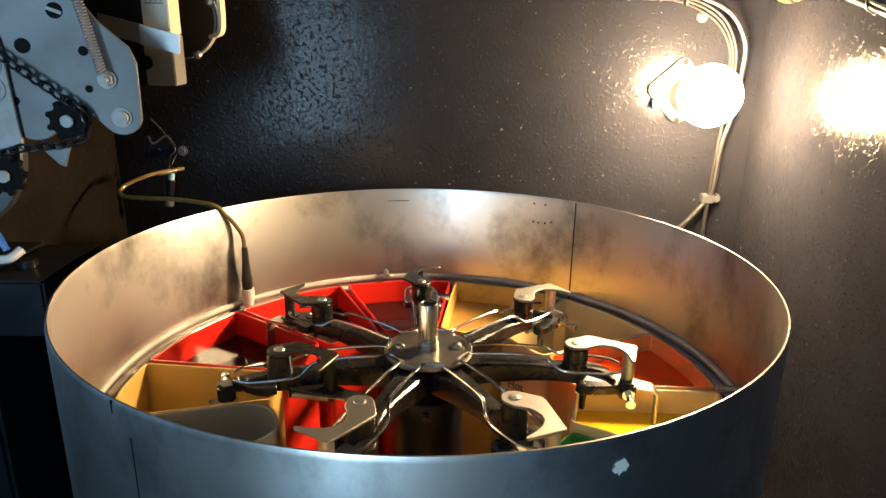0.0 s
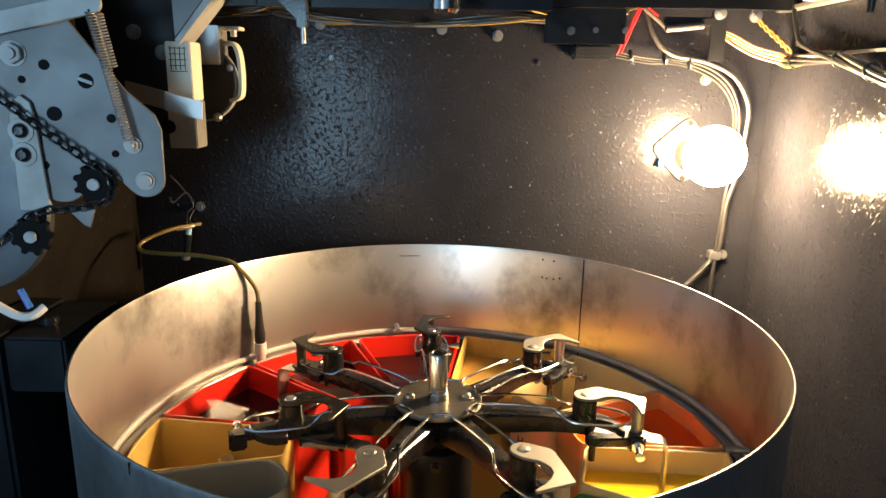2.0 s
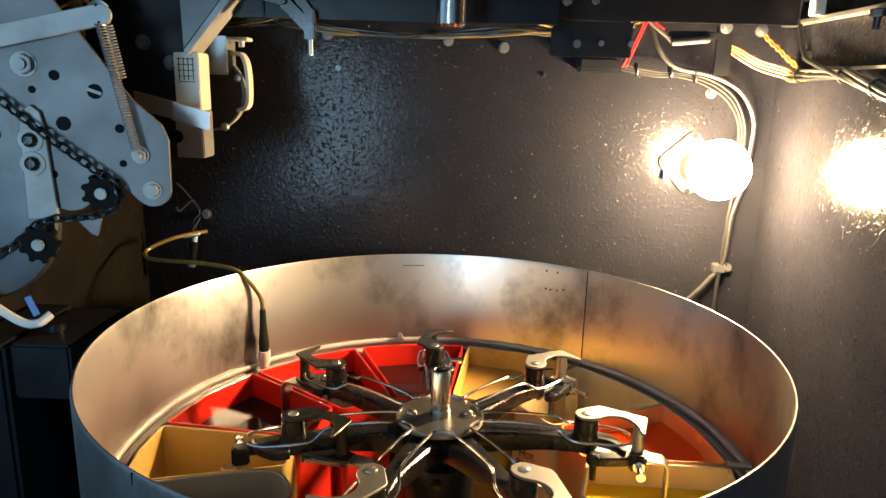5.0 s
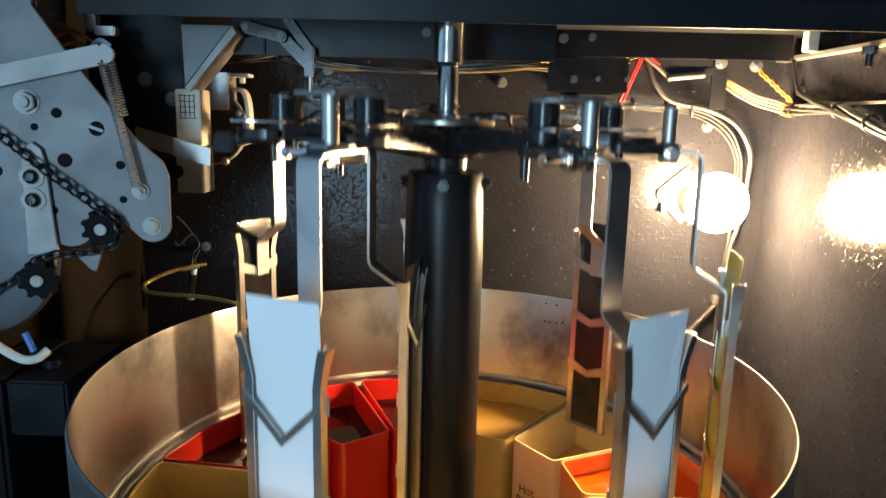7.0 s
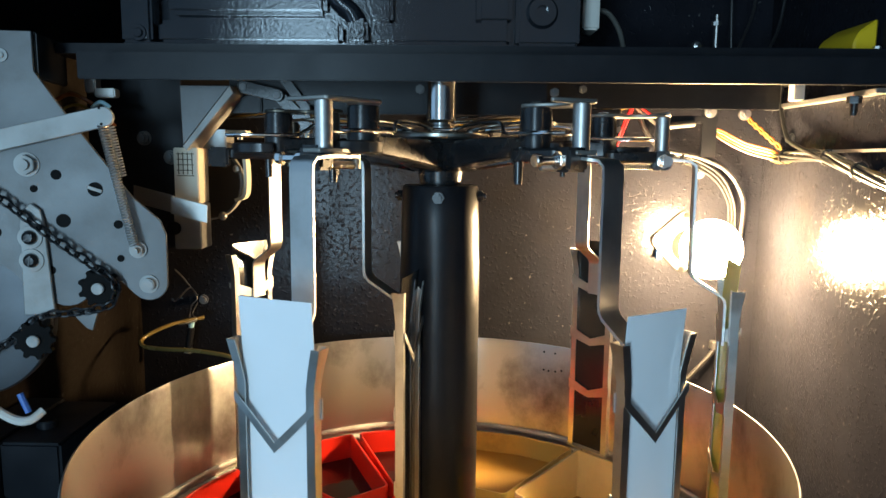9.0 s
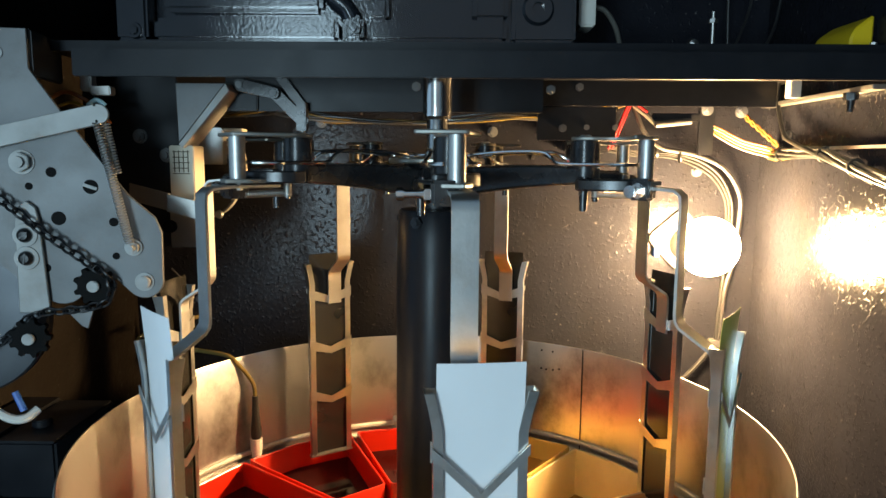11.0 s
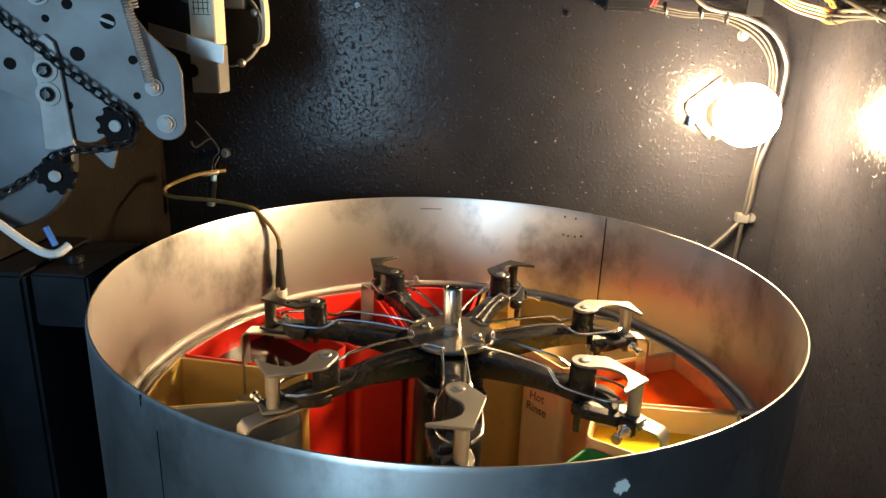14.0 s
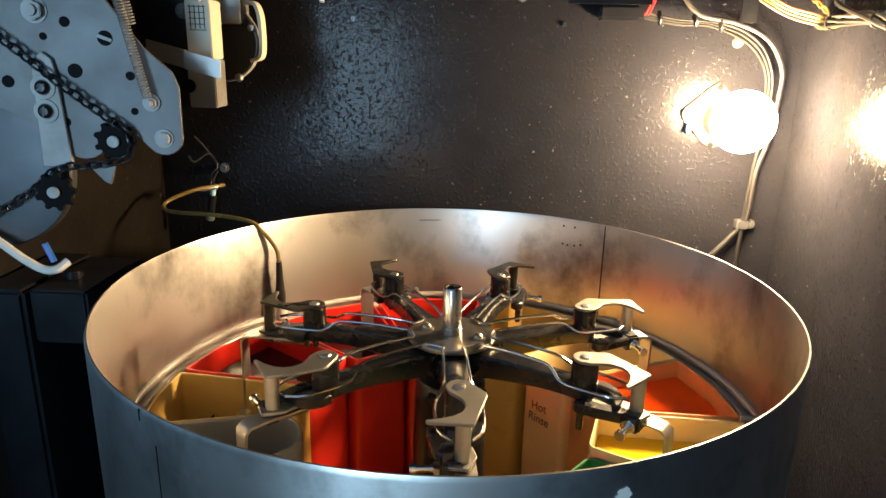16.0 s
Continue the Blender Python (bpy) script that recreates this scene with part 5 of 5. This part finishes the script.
make_switch_box()
bm = B(); cyl(bm, 0.0016, 0.282, 0.332, Matrix.Translation((0.2535, 0.15, H)), seg=10)
for k in range(20):
    cyl(bm, 0.0020, 0.288 + 0.002 * k, 0.289 + 0.002 * k, Matrix.Translation((0.2535, 0.15, H)), seg=10)
cyl(bm, 0.0042, 0.322, 0.3255, Matrix.Translation((0.2535, 0.15, H)), seg=6)
tagged(part("threaded_stud", bm, STEEL), "upright threaded stud with a nut on the deck", "stud")
bm = B(); lathe(bm, [(0.0001, 0.006), (0.004, 0.0045), (0.0055, 0.0)], 16, facing(0.253, 0.20, 0.3115)); cyl(bm, 0.004, 0.282, 0.3105, Matrix.Translation((0.253, 0.203, H)), seg=12)
tagged(part("deck_bolt", bm, STEEL), "domed bolt standing on the deck", "bolt")
for pts in (((0.270, 0.16, 0.282), (0.283, 0.165, 0.31), (0.296, 0.17, 0.35), (0.292, 0.17, 0.42)), ((0.285, 0.15, 0.282), (0.305, 0.155, 0.303), (0.318, 0.16, 0.34), (0.322, 0.16, 0.42)), ((0.287, 0.19, 0.282), (0.283, 0.19, 0.32), (0.280, 0.19, 0.42))):
    cable("deck_cable", pts, 0.0014, BLACK_WIRE, "thin dark cable rising from the deck")


def make_yellow():
    y = thing("yellow_housing", pose(0, 0, 0), "bright yellow rounded plastic housing on the deck", "housing")
    bm = B()
    slab(bm, [(0.3345, 0.284), (0.335, 0.296), (0.339, 0.304), (0.348, 0.3105), (0.3535, 0.314), (0.3535, 0.284)], -0.03, 0.03, pose(0, 0.10, H, 90, 0, 0), bev=0.002)
    part("shell", bm, YELLOW_CASE, y)
    bm = B(); cyl(bm, 0.0028, 0.0, 0.008, Matrix.Translation((0.351, 0.066, H + 0.283)), seg=6); part("bolt", bm, STEEL, y)
    return y


make_yellow()

# handwriting on the cream tank's inner wall
def handwriting(text, m, size):
    cu = bpy.data.curves.new("handwriting", "FONT")
    cu.body, cu.size, cu.shear, cu.extrude, cu.align_x = text, size, 0.15, 0.0001, "CENTER"
    tmp = new("handwriting_curve", cu)
    me = bpy.data.meshes.new_from_object(tmp.evaluated_get(bpy.context.evaluated_depsgraph_get()))
    bpy.data.objects.remove(tmp)
    me.materials.clear()
    me.materials.append(INK)
    ob = new("handwriting", me)
    ob.matrix_basis = m
    return ob


tank_e = TANK_OBS[12]
for txt, dz, s, rot in (("Hot", 0.046, 0.0125, 9), ("Rinse", 0.0585, 0.0125, 5)):
    w = handwriting(txt, Matrix.Translation((0.113 * cos(radians(13.3)) - 0.0004, 0.004, H - 0.102 - 0.006 - dz)) @ pose(0, 0, 0, 90, 0, -90) @ pose(0, 0, 0, 0, 0, rot), s)
    w.parent = tank_e
    w["label"] = "handwritten words Hot Rinse in dark ink"

# scuffs on the drum
rnd = random.Random(9)
bm = B()
m = pose(0, 0, H - 0.0148, 0, 0, -68.9) @ Matrix.Translation((0.2509, 0, 0)) @ pose(0, 0, 0, 90, 0, 90)
slab(bm, [(0.0062 * cos(radians(a)) * rnd.uniform(0.35, 1.0), 0.0055 * sin(radians(a)) * rnd.uniform(0.4, 1.0)) for a in range(0, 360, 20)], 0.0, 0.0003, m)
part("scuff", bm, WHITE_PL, drum, "chipped pale patch")
for az, z in ((62.5, -0.008), (59.6, -0.008), (62.5, -0.028), (59.4, -0.028), (61.2, -0.0285), (57.8, -0.026)):
    bm = B(); cyl(bm, 0.0011, -0.0006, 0.0004, pose(0, 0, H + z, 0, 0, az) @ Matrix.Translation((0.2479, 0, 0)) @ pose(0, 0, 0, 0, -90, 0), seg=8)
    part("rivet_hole", bm, HOLE_BLACK, drum)
bm = B(); box(bm, -0.0005, 0.0005, -0.012, 0.012, -0.0003, 0.0003, pose(0, 0, H - 0.013, 0, 0, 97.5) @ Matrix.Translation((0.2478, 0, 0)))
part("scratch", bm, HOLE_BLACK, drum)


# ---- what moves ----
# seconds, height of the hub plate over the rim, turn in degrees, swing of the parked hanger in degrees
LIFT = [
    (0, -0.0725, 0, 148), (0.3, -0.0675, 0, 148), (0.6, -0.0608, 0, 148), (0.9, -0.0508, 0, 148), (1.1, -0.0465, 0, 148), (1.22, -0.0475, 0, 148),
    (1.36, -0.0560, 0, 148), (1.5, -0.0645, 0, 148), (1.62, -0.0675, 0, 148), (1.8, -0.0667, 0, 148), (2, -0.0657, 0, 148), (2.2, -0.0620, 0, 148),
    (2.4, -0.0535, 0, 148), (2.6, -0.0482, 0, 148), (2.8, -0.0470, 0, 148), (2.95, -0.0495, 0, 148), (3.1, -0.0590, 0, 148), (3.25, -0.0702, 0, 148),
    (3.35, -0.0708, 0, 148), (3.5, -0.0680, 0, 148), (3.7, -0.0655, 0, 148), (3.9, -0.0568, 0, 148), (4.1, -0.0490, 0, 148), (4.2, -0.0460, 0, 148),
    (4.35, -0.0440, 0, 148), (4.5, -0.0455, 0, 148), (4.65, -0.0560, 0, 148), (4.8, -0.0685, 0, 148), (4.92, -0.0708, 0, 148), (5.1, -0.0685, 0, 148),
    (5.3, -0.0600, 0, 148), (5.6, -0.037, 0, 148), (5.9, -0.005, 0, 148), (6.1, 0.027, 0, 148), (6.3, 0.0590, 0, 148), (6.4, 0.0715, 0, 148), (6.5, 0.0885, 0, 148), (6.6, 0.1090, 0, 148),
    (6.7, 0.1290, 0, 148), (6.8, 0.1470, 0, 148), (6.9, 0.1680, 0, 148), (7.0, 0.1880, 0, 148), (7.1, 0.2040, 0, 148), (7.2, 0.2130, 0, 148), (7.35, 0.2170, 0, 148),
    (8.0, 0.2175, 0, 148), (9.0, 0.2180, 0, 148), (9.2, 0.2180, 0, 148), (9.5, 0.2175, -2, 118), (9.8, 0.2165, -7, 82), (10.1, 0.2150, -13, 40), (10.4, 0.2120, -19, 10), (10.7, 0.2060, -23.2, 0),
    (11.0, 0.1980, -24.8, 0), (11.3, 0.1935, -24.8, 0), (11.5, 0.1930, -24.8, 0), (11.6, 0.1900, -24.8, 0), (11.7, 0.1830, -24.8, 0), (11.8, 0.1690, -24.8, 0),
    (11.9, 0.1490, -24.8, 0), (12.0, 0.1168, -24.8, 0), (12.1, 0.0856, -24.8, 0), (12.2, 0.0565, -24.8, 0), (12.3, 0.0300, -24.8, 0), (12.4, 0.0085, -24.8, 0),
    (12.5, -0.0137, -24.8, 0), (12.6, -0.0360, -24.8, 0), (12.7, -0.0510, -24.8, 0), (12.8, -0.0620, -24.8, 0), (12.9, -0.0665, -24.8, 0), (13.1, -0.0690, -24.8, 0), (13.3, -0.0685, -24.8, 0),
    (13.5, -0.0654, -24.8, 0), (13.8, -0.0579, -24.8, 0), (14.0, -0.0513, -24.8, 0), (14.2, -0.0460, -24.8, 0), 
    (14.5, -0.0442, -24.8, 0), (14.6, -0.0460, -24.8, 0), (14.7, -0.0540, -24.8, 0), (14.8, -0.0650, -24.8, 0), (14.9, -0.0703, -24.8, 0), (15, -0.0706, -24.8, 0), (15.1, -0.0680, -24.8, 0), (15.25, -0.0657, -24.8, 0), (15.4, -0.0630, -24.8, 0), (15.5, -0.0577, -24.8, 0), (15.6, -0.0528, -24.8, 0), (15.7, -0.0494, -24.8, 0), (15.85, -0.0458, -24.8, 0), (16, -0.0425, -24.8, 0),
]


SLACK = {3: -2.5, 4: -0.5, 5: -4.0}   # degrees by which some hangers hang askew


def motions():
    walk(spider, [(t, pose(AX, AY, H + z - 0.0012, 0, 0, turn)) for t, z, turn, _ in LIFT])
    for k, hanger in enumerate(HANGERS):
        rows = []
        for t, z, turn, swing in LIFT:
            m = pose(AX, AY, H + z - 0.0012, 0, 0, turn + SPIN + k * 360 / 7) @ pose(PIV, 0, DZ - 0.003, 0, 0, swing if k == 2 else SLACK.get(k, 0))
            rows.append((t, m))
        walk(hanger, rows)


motions()
